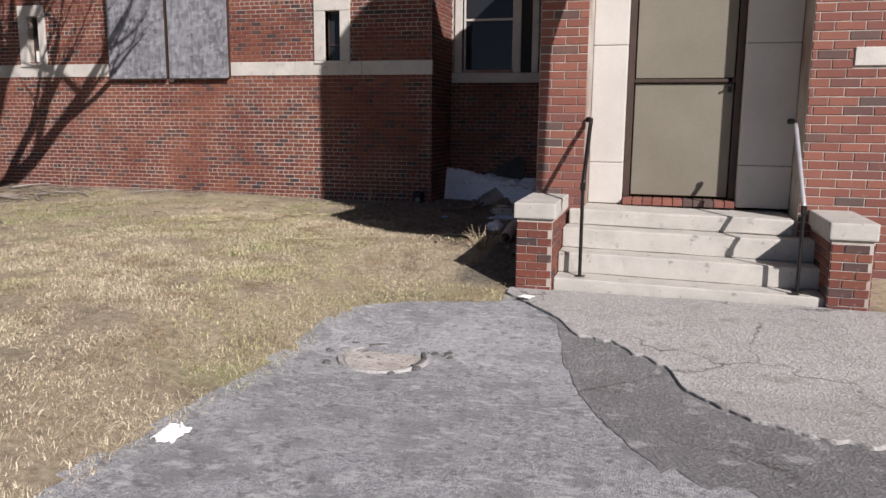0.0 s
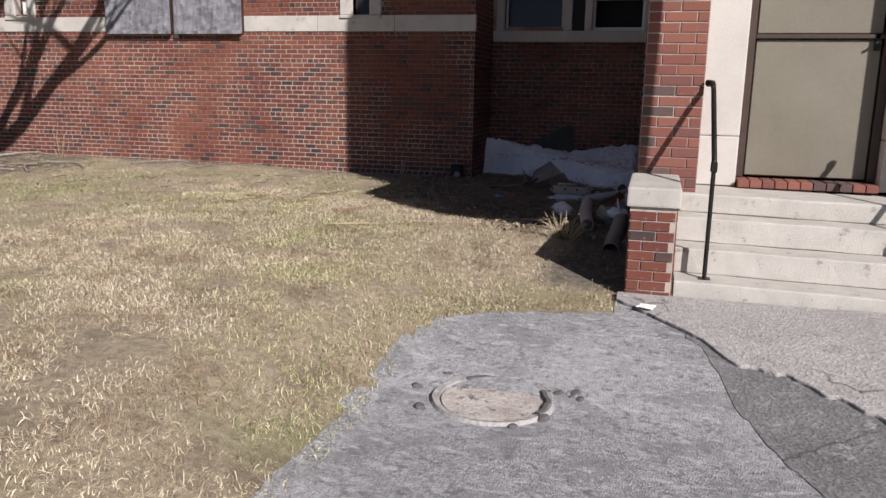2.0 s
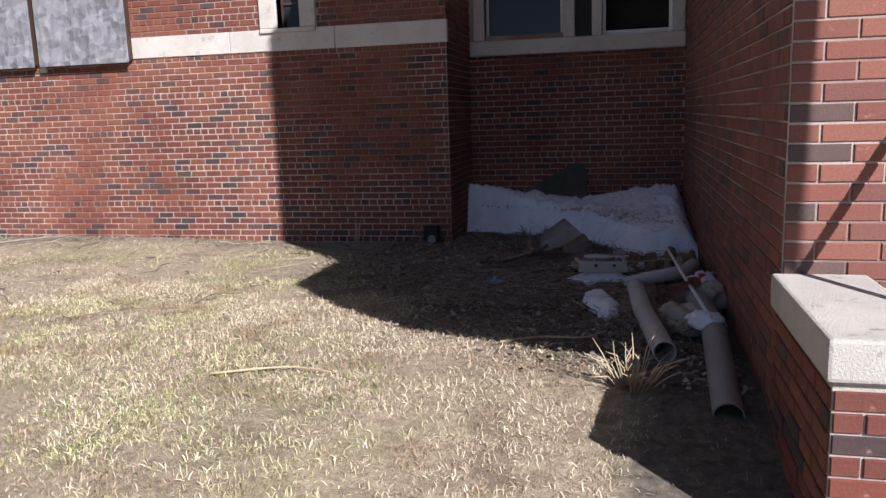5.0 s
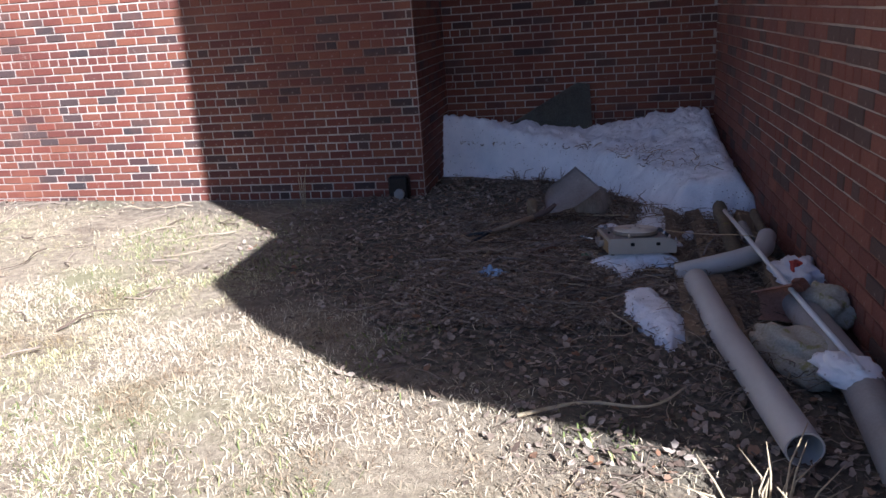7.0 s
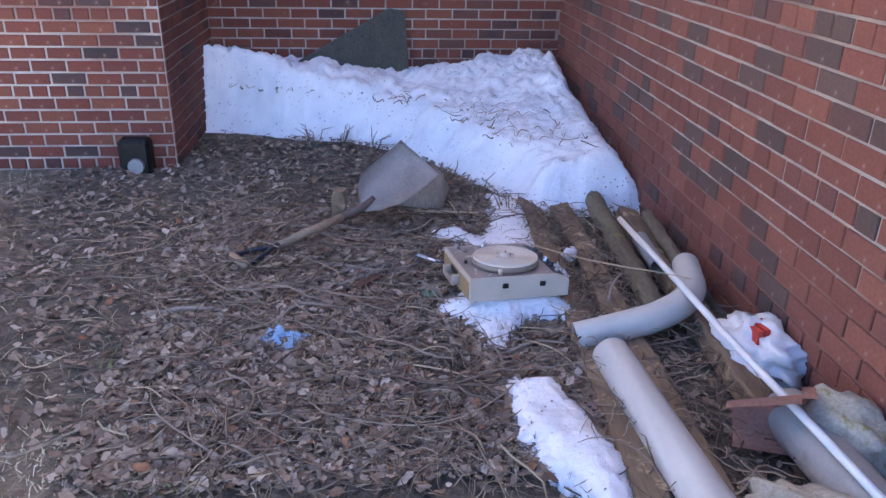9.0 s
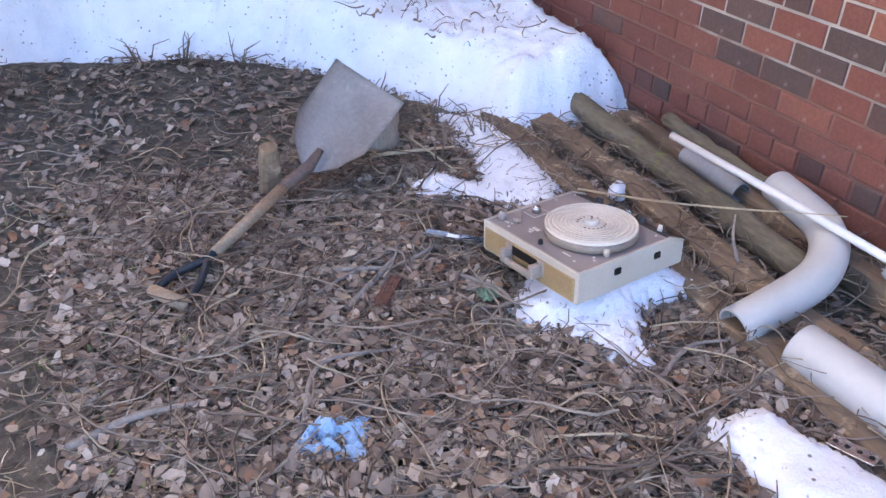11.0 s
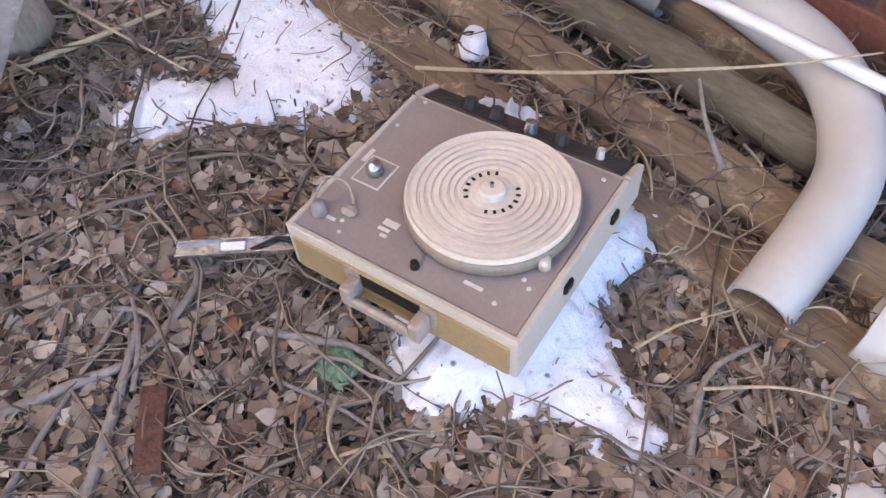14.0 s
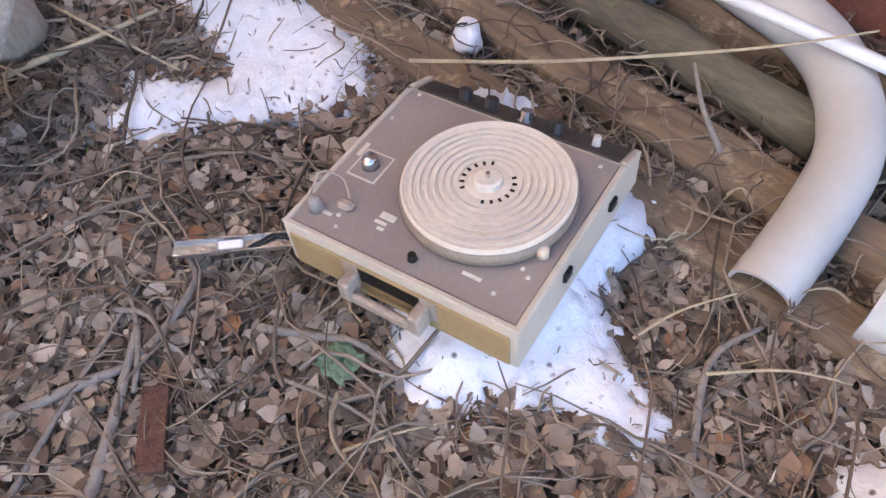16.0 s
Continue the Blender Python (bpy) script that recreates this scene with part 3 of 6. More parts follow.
for k in range(3):
    part("panel", boxes(-13.3 + k * 1.02, -12.32 + k * 1.02, FY + 0.05, FY + 0.09, 4.05, 5.2, bevel=0.01), M_GREEN, win)

# blue of the sky's reflection, put into a surface colour
M_SKYBLUE = plain("sky_reflection_blue", (0.10, 0.22, 0.50), (0.16, 0.32, 0.66), 3, 50, 0.9, 0.2)
win = thing("window_5", -2.2, BY, 2.3, "pair of sash windows in stone surrounds in the shaded nook", "window", kind="structure")
part("window_sill", boxes(CX + 0.01, RX - 0.01, BY - 0.05, BY + 0.2, 2.12, 2.30, bevel=0.012), M_STONE, win)
for a0, a1 in ((-3.44, -3.30), (-2.34, -2.20), (-2.0, -1.88), (-1.07, -0.93)):
    part("jamb", boxes(a0, a1, BY - 0.04, BY + 0.25, 2.303, 4.4, bevel=0.01), M_STONE, win)
part("mullion_wall", boxes(-2.198, -2.002, BY - 0.01, BY + 0.2, 2.303, 4.4), M_DARK, win)
for x0, x1, z0, z1 in WINS:
    zb = z0 + (0.5 if x0 > -2 else 0.9)
    sash = bmesh.new()
    for q in ((x0, x0 + 0.04, 2.303, 4.3), (x1 - 0.04, x1, 2.303, 4.3), (x0 + 0.04, x1 - 0.04, 2.303, 2.36), (x0 + 0.04, x1 - 0.04, zb - 0.02, zb + 0.02)):
        box(sash, q[0], q[1], BY + 0.08, BY + 0.13, q[2], q[3], bevel=0.004)
    part("sash", sash, M_SASH if x0 > -2 else M_WFRAME, win, "white painted sash" if x0 > -2 else "")
    part("pane", boxes(x0 + 0.03, x1 - 0.03, BY + 0.10, BY + 0.106, zb + 0.015, 4.3), M_GLASS, win)
    if x0 < -2:
        part("pane", boxes(x0 + 0.03, x1 - 0.03, BY + 0.11, BY + 0.116, 2.35, zb - 0.01), M_GLASS, win)
    # near-black block instead of a room, so the opening looks unlit
    part("room_shade_box", boxes(x0 - 0.1, x1 + 0.1, BY + 0.41, BY + 0.9, 2.1, 4.6), M_DARK, win)
# wavy blue strip before the pane paints reflected sky
cur = bmesh.new()
cv = [cur.verts.new((-1.62 + 0.035 * math.sin(k * 1.9) + (0.22 if s else 0) + (0.08 * (1 - k / 9) if s else 0), BY + 0.09 - 0.006 * (k % 2), 2.86 + k * 0.16)) for k in range(10) for s in (0, 1)]
for k in range(9):
    cur.faces.new((cv[2 * k], cv[2 * k + 1], cv[2 * k + 3], cv[2 * k + 2]))
bmesh.ops.solidify(cur, geom=cur.faces[:], thickness=0.006)
part("reflection_strip", cur, M_SKYBLUE, win, "blue strip painting the sky's reflection in the upper sash")

# entrance
for x0, x1 in ((DOOR[0], -0.05), (1.13, DOOR[1])):
    ob = thing("stone_jamb", x0, PY, 0.5, "smooth pale limestone jamb beside the entrance door", "door surround", group="entrance jambs", kind="structure")
    for z0, z1 in ((0.55, 1.0), (1.0, 2.25), (2.25, 3.58)):
        part("stone_block", boxes(x0 + 0.003, x1 - 0.003, PY + 0.55, PY + 0.90, z0 + 0.002, z1 - 0.002, bevel=0.012, segments=2), M_STONE2, ob)
ob = thing("stone_jamb", 0.6, PY, 3.58, "smooth pale limestone lintel over the entrance door", "door surround", group="entrance jambs", kind="structure")
part("stone_block", boxes(DOOR[0], DOOR[1], PY + 0.02, PY + 0.90, 3.58, 3.95, bevel=0.012), M_STONE2, ob)
DY = 8.88
ob = thing("door_1", 0.53, DY, 0.63, "closed tan painted entrance door in a dark brown frame", "door", kind="structure")
bm = bmesh.new()
for q in ((-0.05, 0.02, 0.62, 3.3), (1.06, 1.13, 0.62, 3.3), (0.02, 1.06, 3.2, 3.3), (0.02, 1.06, 1.86, 1.90)):
    box(bm, q[0], q[1], DY - 0.05, DY + 0.05, q[2], q[3], bevel=0.006)
part("door_frame", bm, M_FRAME, ob, "dark brown door frame and rail")
part("door_panel", boxes(0.03, 1.05, DY - 0.015, DY + 0.03, 0.64, 1.855, bevel=0.008), M_DOOR, ob)
part("door_panel", boxes(0.03, 1.05, DY - 0.015, DY + 0.03, 1.905, 3.19, bevel=0.008), M_DOOR, ob, "grey tan upper panel")
bm = boxes(0.985, 1.03, DY - 0.05, DY - 0.015, 1.76, 1.9, bevel=0.006)
tube(bm, [(1.005, DY - 0.05, 1.83), (1.005, DY - 0.09, 1.83), (0.98, DY - 0.09, 1.82)], 0.012, 8)
part("door_handle", bm, M_IRON, ob, "black door handle")
ob = thing("door_sill", 0.5, 8.3, 0.54, "red brick door sill", "door sill", kind="structure")
for k in range(11):
    part("brick", boxes(-0.04 + k * 0.1055, 0.060 + k * 0.1055, 8.62, DY + 0.06, 0.548, 0.615, bevel=0.006), M_PBRICK1, ob)
part("core", boxes(-0.05, 1.13, 9.08, 9.3, 0.4, 3.6), M_DARK, ob)
ob = thing("stone_plaque", 2.4, PY, 1.97, "blank pale limestone block set in the brick wall", "stone block", kind="structure")
part("stone_block", boxes(2.03, 2.75, PY - 0.025, PY + 0.05, 1.975, 2.145, bevel=0.006), M_STONE, ob)

steps = thing("stone_steps", 0.6, 7.2, -0.2, "four worn pale concrete entrance steps", "steps")
STEP = [(7.18, -0.02, -0.575, 1.795), (7.48, 0.18, -0.575, 1.795), (7.78, 0.38, -0.575, 1.795), (8.06, 0.545, -0.55, 1.62)]
for i, (y0, z, x0, x1) in enumerate(STEP):
    bm = boxes(x0, x1, y0, 8.13 if i < 3 else 8.97, (STEP[i - 1][1] + 0.002) if i else -0.35, z, bevel=0.022 if i == 3 else 0.014, segments=3)
    bmesh.ops.subdivide_edges(bm, edges=[e for e in bm.edges if e.calc_length() > 1.0], cuts=24)
    for v in bm.verts:
        v.co.z += 0.006 * noise.noise((v.co.x * 3, v.co.y * 5, i)) - 0.014 * (v.co.x + 0.4)
        v.co.y += 0.007 * noise.noise((v.co.x * 4, i, v.co.z * 3))
    part("step", bm, M_STEP, steps)


def cheek(x0, x1, z):
    ob = thing("cheek_wall", (x0 + x1) / 2, 7.1, -0.2, "low red brick cheek wall with a pale stone cap", "low wall", group="cheek walls beside the steps")
    part("core", boxes(x0 + 0.012, x1 - 0.012, 7.132, PY - 0.014, -0.35, z - 0.15), M_MORTAR, ob)
    rng = random.Random(8)
    rows = int((z - 0.15 + 0.32) / 0.0765)
    for sx, sy, ln, dx, dy, deg in ((x0 + 0.012, 7.132, x1 - x0 - 0.024, 1, 0, 0), (x1 - 0.012, 7.132, PY - 7.15, 0, 1, 90), (x0 + 0.012, PY - 0.014, PY - 7.15, 0, -1, -90)):
        for r in range(rows):
            u = -0.1 if r % 2 else 0.0
            while u < ln - 0.02:
                a, b = max(u, 0) + 0.004, min(u + 0.2, ln) - 0.006
                if b - a > 0.03:
                    v, f = brick_shape(b - a, 0.0665, 0.010 + rng.uniform(-0.002, 0.003))
                    me = mesh_of("brick", [(x, -q, y) for x, y, q in v], f, M_BRICK1)
                    br = new("brick", me)
                    br.matrix_basis = pose(sx + dx * a, sy + dy * a, -0.33 + 0.005 + r * 0.0765, 0, 0, deg)
                    put(br, ob)
                u += 0.2
    bm = boxes(x0 - 0.015, x1 + 0.015, 7.10, PY - 0.012, z - 0.148, z, bevel=0.014, segments=2)
    part("cap", bm, M_STEP, ob, "pale stone cap")


cheek(-0.94, -0.58, 0.69)
cheek(1.77, 2.12, 0.62)


def handrail(x, y, z, m):
    """A rail on one post at (x, y), whose top stands at z, up to a bracket on the wall."""
    ob = thing("handrail", x, y, -0.02, "black iron handrail from step to wall" if m is M_IRON else "grey painted iron handrail from step to wall", "handrail", group="handrails of the steps")
    part("post", tubes([(x, y, -0.03), (x, y, z)], 0.017, 10), M_IRON, ob)
    part("base_plate", boxes(x - 0.045, x + 0.045, y - 0.045, y + 0.045, -0.03, -0.015, bevel=0.003), M_IRON, ob)
    part("joint", boxes(x - 0.024, x + 0.024, y - 0.024, y + 0.024, z - 0.04, z + 0.04, bevel=0.008), M_IRON, ob)
    part("rail", tubes([(x, y, z), (x, y + 0.03, z + 0.05), (x - 0.01, 7.95, 1.40), (x - 0.01, 8.02, 1.44)], 0.021, 10), m, ob, smooth=True)
    part("bracket", tubes([(x - 0.01, 8.0, 1.43), (x - 0.015, 8.06, 1.46), (x - 0.05, 8.11, 1.46)], [0.022, 0.024, 0.03], 10), M_IRON, ob)


handrail(-0.345, 7.33, 0.84, M_IRON)
handrail(1.56, 7.24, 0.70, M_GREYIRON)
# added slab, out of view, its outline cut to cast the lawn's shadow
blocker = thing("sun_blocker", 0.6, 7.6, 3.1, "thin unseen slab added to shade the lawn beside the entrance", "canopy", kind="structure")
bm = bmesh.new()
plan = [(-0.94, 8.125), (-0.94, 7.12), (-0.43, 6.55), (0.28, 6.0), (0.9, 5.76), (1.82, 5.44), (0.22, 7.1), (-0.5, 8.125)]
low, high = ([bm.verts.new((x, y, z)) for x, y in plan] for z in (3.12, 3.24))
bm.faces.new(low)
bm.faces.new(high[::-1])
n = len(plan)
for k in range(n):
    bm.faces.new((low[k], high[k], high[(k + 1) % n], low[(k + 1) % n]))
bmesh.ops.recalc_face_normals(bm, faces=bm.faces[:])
part("slab", bm, M_STONE2, blocker)

# roofs and the far side, which close the building
roof = thing("roof", -5, 16, TOP, "flat roof of the brick building", "roof", kind="structure")
part("slab", boxes(F0, RX + 8, FY - 0.1, FY + 12, TOP + 0.004, TOP + 0.3), M_MORTAR, roof)
part("slab", boxes(RX + 0.33, RX + 7.7, PY + 0.93, FY - 0.005, LOW - 0.3, LOW - 0.05), M_MORTAR, roof)
bm = bmesh.new()
gable = [(RX, FRONT + 0.002), (RX + 8, FRONT + 0.002), (RX + 8, FRONT + 0.77), (RX + 0.6, FRONT + 0.77)]
rings = [[bm.verts.new((x, y, z)) for x, z in gable] for y in (PY, PY + 0.5)]
bm.faces.new(rings[0])
bm.faces.new(rings[1][::-1])
for k in range(4):
    bm.faces.new((rings[0][k], rings[1][k], rings[1][(k + 1) % 4], rings[0][(k + 1) % 4]))
bmesh.ops.recalc_face_normals(bm, faces=bm.faces[:])
tagged(part("parapet", bm, M_MORTAR), "shouldered brick parapet over the entrance front", "parapet", kind="structure")
wall("wall_upper", (RX, FY, 0), X, NY, 8.0, LOW - 0.4, TOP, 0.3, [], M_MORTAR)["kind"] = "structure"
wall("wall_end", (F0, FY + 12, 0), X, Y, RX + 8 - F0, -0.4, TOP, 0.3, [], M_MORTAR)["kind"] = "structure"
wall("wall_left", (F0, FY + 0.41, 0), Y, NX, 11.3, -0.4, TOP, 0.3, [], M_MORTAR)["kind"] = "structure"
wall("wall_right", (RX + 8, PY + 0.33, 0), Y, X, FY + 11.6 - PY, -0.4, TOP, 0.3, [], M_MORTAR)["kind"] = "structure"

# ---- on the drive and lawn ----
M_CAST = plain("rusty_cast_iron", (0.30, 0.26, 0.23), (0.55, 0.51, 0.46), 6, 60, 0.85, 0.8, 0.0, spots=((0.13, 0.10, 0.085), 0.56))
M_CHUNK = plain("asphalt_crumb", (0.05, 0.048, 0.045), (0.14, 0.13, 0.125), 30, 120, 0.95, 0.6)
mx, my = -1.56, 5.2
gz = ground_z(mx, my) + 0.012
ob = thing("manhole_cover", mx, my, gz, "sunken rusty round manhole cover in broken asphalt", "manhole cover")
bm = tubes([(mx, my, gz - 0.02), (mx, my, gz + 0.012)], [0.29, 0.285], 40)
for k in range(-4, 5):
    for j in range(-4, 5):
        if math.hypot(k, j) < 4.3:
            box(bm, mx + k * 0.058 - 0.018, mx + k * 0.058 + 0.018, my + j * 0.058 - 0.018, my + j * 0.058 + 0.018, gz + 0.010, gz + 0.014)
part("lid", bm, M_CAST, ob)
bm = bmesh.new()
ring = [(r, h) for r, h in ((0.295, -0.02), (0.30, 0.022), (0.335, 0.028), (0.36, -0.02))]
cols = [[bm.verts.new((mx + r * (1 + 0.03 * noise.noise((3 * math.cos(t), 3 * math.sin(t), r * 9))) * math.cos(t), my + r * math.sin(t), gz + h)) for r, h in ring] for t in (2 * math.pi * k / 40 for k in range(40))]
for k in range(40):
    for i in range(3):
        bm.faces.new((cols[k][i], cols[k][i + 1], cols[(k + 1) % 40][i + 1], cols[(k + 1) % 40][i]))
part("ring", bm, M_OLD, ob, "crumbled pale collar")
# two raised dark arcs paint the shade of the broken gap
bm = bmesh.new()
for t0, t1 in ((-0.5, 0.6), (1.2, 2.3)):
    edge = [[bm.verts.new((mx + r * math.cos(t) * (1 + 0.05 * noise.noise((t * 4, r, 0))), my + r * math.sin(t), gz + h)) for r, h in ((0.285, 0.016), (0.295, 0.033), (0.318, 0.033), (0.33, 0.016))] for t in (t0 + (t1 - t0) * k / 14 for k in range(15))]
    for p, q in zip(edge, edge[1:]):
        for i in range(3):
            bm.faces.new((p[i], p[i + 1], q[i + 1], q[i]))
part("gap_shade", bm, M_CHUNK, ob, "dark raised strip painting the shade of the lid's broken gap")
rng = random.Random(12)


def stone_lump(name, x, y, z, r, material, label, category, flat=0.5, group=""):
    bm = bmesh.new()
    bmesh.ops.create_icosphere(bm, subdivisions=3, radius=1.0)
    for v in bm.verts:
        v.co *= 1 + 0.35 * noise.noise(v.co * 1.4 + Vector((x * 3, y * 3, z)))
        v.co = Vector((v.co.x * r, v.co.y * r * 0.8, v.co.z * r * flat))
    ob = part(name, bm, material, None, smooth=True)
    ob.matrix_basis = pose(x, y, z, 0, 0, (x * 97 + y * 31) % 360)
    return tagged(ob, label, category, group)


for k in range(26):
    t, r = rng.uniform(0, 6.28), rng.uniform(0.36, 0.52)
    if k > 14:
        t = rng.uniform(0.2, 2.4)
    stone_lump("asphalt_chunk", mx + r * math.cos(t), my + r * math.sin(t) * 0.8, gz + 0.01, rng.uniform(0.015, 0.045), M_CHUNK, "dark broken chunk of asphalt by the manhole", "rubble", 0.6, "rubble round the manhole")
M_PAPER = plain("white_paper", (0.78, 0.77, 0.74), (0.88, 0.87, 0.85), 6, 60, 0.9, 0.3)


def crumpled(name, x, y, z, w, d, h, material, label, category, seed=1.0):
    bm = bmesh.new()
    bmesh.ops.create_grid(bm, x_segments=14, y_segments=14, size=0.5)
    for v in bm.verts:
        e = 1 - max(abs(v.co.x), abs(v.co.y)) * 1.6
        k = noise.noise((v.co.x * 5 + seed, v.co.y * 5, seed)) + 0.6 * noise.noise((v.co.x * 11, v.co.y * 11 + seed, seed))
        v.co = Vector((v.co.x * w * (1 + 0.3 * noise.noise((v.co.y * 4, seed, 0))), v.co.y * d * (1 + 0.3 * noise.noise((v.co.x * 4, 0, seed))), max(0.0, h * (0.45 + 0.8 * k) * max(0.15, e))))
    bmesh.ops.solidify(bm, geom=bm.faces[:], thickness=0.003)
    ob = part(name, bm, material, None)
    ob.matrix_basis = pose(x, y, z, 0, 0, seed * 70)
    return tagged(ob, label, category)


crumpled("paper_scrap", -2.06, 3.33, ground_z(-2.06, 3.33) + 0.015, 0.19, 0.14, 0.08, M_PAPER, "crumpled white paper at the lawn's edge", "paper scrap", 1.3)
crumpled("paper_cup_lid", -0.76, 6.78, ground_z(-0.76, 6.78) + 0.05, 0.11, 0.10, 0.02, M_PAPER, "flattened white paper disc on the paving", "litter", 2.3)
# darker copy of the bin's grey, for the shade on its end
M_BIN_SHADE = plain("grey_plastic_shaded", (0.34, 0.34, 0.33), (0.45, 0.45, 0.44), 3, 60, 0.6, 0.15)
M_BIN = plain("grey_plastic", (0.50, 0.50, 0.49), (0.62, 0.62, 0.60), 3, 60, 0.55, 0.15, grain=0.08)
bz = ground_z(-5, 4.6)
ob = thing("plastic_bin", -5.1, 4.85, bz, "pale plastic bin lying on its side on the lawn", "bin")
p0, p1 = Vector((-5.82, 4.80, bz + 0.115)), Vector((-4.84, 4.76, bz + 0.128))
part("body", tubes([p0, p0.lerp(p1, 0.9), p1], [0.112, 0.125, 0.127], 28), M_BIN, ob, smooth=True)
part("rim", tubes([p0.lerp(p1, 0.96), p1 + (p1 - p0) * 0.012], [0.133, 0.131], 28), M_BIN, ob, smooth=True)
# thin end disc with the shade put into its colour
part("end_shade", tubes([p1 + (p1 - p0) * 0.012, p1 + (p1 - p0) * 0.02], [0.114, 0.110], 28), M_BIN_SHADE, ob, "base end, its shade painted in darker grey", True)


# ---- trees ----
def bark_material():
    n = Nodes("grey_bark")
    ridges = n.noise(26.0, 6.0, 0.75, (1.0, 1.0, 0.26))
    plates = n.add("ShaderNodeTexVoronoi", Scale=19.0, Randomness=1.0)
    m = n.add("ShaderNodeMapping", Scale=(1.0, 1.0, 0.30))
    n.link(n.co, m.inputs[0])
    n.link(m.outputs[0], plates.inputs["Vector"])
    c = n.ramp(ridges, [(0.38, (0.025, 0.022, 0.019)), (0.5, (0.16, 0.142, 0.125)), (0.62, (0.40, 0.375, 0.345))])
    c = n.mix(n.ramp(plates.outputs["Distance"], [(0.42, (0, 0, 0)), (0.75, (0.85, 0.85, 0.85))]), c, (0.04, 0.034, 0.03))
    c = n.mix(0.3, c, n.ramp(n.noise(3.0), [(0.3, (0.08, 0.075, 0.06)), (0.7, (0.30, 0.28, 0.26))]))
    return n.done(c, 0.95, n.mix(0.5, ridges, n.ramp(plates.outputs["Distance"], [(0.2, (1, 1, 1)), (0.8, (0, 0, 0))])), 1.0, 0.06)


M_BARK = bark_material()


def limb(bm, rng, start, way, length, radius, depth):
    pts, rads, p, d = [start.copy()], [radius], start.copy(), way.normalized()
    n = 6
    for i in range(n):
        d = (d + Vector((rng.uniform(-0.22, 0.22), rng.uniform(-0.22, 0.22), rng.uniform(-0.05, 0.2)))).normalized()
        p = p + d * (length / n)
        pts.append(p.copy())
        rads.append(radius * (1 - 0.75 * (i + 1) / n))
        if depth and i >= 1:
            for _ in range(rng.choice((1, 1, 2))):
                side = Vector((rng.uniform(-1, 1), rng.uniform(-1, 1), rng.uniform(0.0, 0.9)))
                limb(bm, rng, p, d * 0.6 + side, length * rng.uniform(0.4, 0.62), rads[-1] * 0.62, depth - 1)
    tube(bm, pts, rads, 7 if radius > 0.03 else 4, False)


def tree(x, y, r, height, seed, label, ways, flare=1.5, lean=(0, 0)):
    rng = random.Random(seed)
    z = ground_z(x, y)
    ob = thing("tree", x, y, z, label, "tree")
    bm = bmesh.new()
    pts = [(x + lean[0] * k, y + lean[1] * k, z - 0.1 + k) for k in (0, 0.12, 0.3, 0.6, 1.2, 2.0, 3.0, height)]
    rads = [r * flare * 1.1, r * flare, r * (1 + (flare - 1) * 0.5), r * 1.08, r, r * 0.95, r * 0.86, r * 0.62]
    tube(bm, pts, rads, 36 if r > 0.2 else 14, False)
    for v in bm.verts:
        t = math.atan2(v.co.y - y, v.co.x - x)
        k = 1 + 0.05 * math.sin(t * 9 + v.co.z * 2) + 0.07 * noise.noise(v.co * 3.0) + (0.20 * max(0, math.sin(t * 3 + seed)) * max(0, 0.5 - (v.co.z - z)) * 2)
        v.co.x, v.co.y = x + (v.co.x - x) * k, y + (v.co.y - y) * k
    part("trunk", bm, M_BARK, ob, smooth=True)
    bm = bmesh.new()
    top = Vector(pts[-1])
    for w, ln, at, rr in ways:
        limb(bm, rng, Vector(pts[0]).lerp(top, at), Vector(w), ln, r * rr * 1.25, 2)
    part("crown", bm, M_BARK, ob, "bare leafless limbs and twigs", True)


tree(-8.5, 7.85, 0.34, 5.2, 4, "thick grey-barked bare tree on the lawn", [((-0.5, 0.4, 1), 4.5, 0.98, 0.6), ((0.5, -0.3, 1), 4.5, 0.98, 0.6), ((0.9, 0.5, 0.7), 3.8, 0.8, 0.45), ((-0.9, -0.3, 0.6), 3.6, 0.72, 0.42), ((0.2, 0.9, 0.8), 3.2, 0.66, 0.3), ((-0.7, 0.6, 1.0), 4.2, 0.9, 0.45), ((0.6, 0.2, 1.2), 4.0, 0.9, 0.4)])
tree(-12.75, 12.1, 0.13, 4.0, 9, "slender bare tree beside the wall", [((0.4, -0.2, 1), 2.8, 0.95, 0.6), ((-0.5, -0.1, 0.9), 2.5, 0.75, 0.5), ((0.7, 0.1, 0.5), 1.3, 0.55, 0.3)], 1.3, (-0.02, -0.01))
tree(-13.35, 11.9, 0.10, 4.2, 10, "slender dark bare stem beside the wall", [((0.3, -0.3, 1), 2.8, 0.95, 0.6), ((-0.6, 0.1, 0.9), 2.0, 0.7, 0.4)], 1.2, (-0.04, 0.0))
tree(-13.0, 11.2, 0.07, 3.4, 11, "thin bare sapling beside the wall", [((0.5, -0.2, 1), 2.0, 0.95, 0.6), ((-0.6, -0.1, 0.8), 1.6, 0.6, 0.4)], 1.2, (0.03, 0.0))
M_STUMP = plain("split_wood", (0.20, 0.16, 0.12), (0.38, 0.33, 0.27), 9, 90, 0.9, 0.5, stretch=(1, 1, 0.2))
ob = part("tree_stump", tubes([(-12.3, 12.1, -0.02), (-12.32, 12.1, 0.3), (-12.36, 12.12, 0.62), (-12.4, 12.12, 0.8)], [0.13, 0.10, 0.08, 0.02], 12), M_STUMP, None, smooth=True)
tagged(ob, "broken pale wooden stump beside the slender tree", "stump")

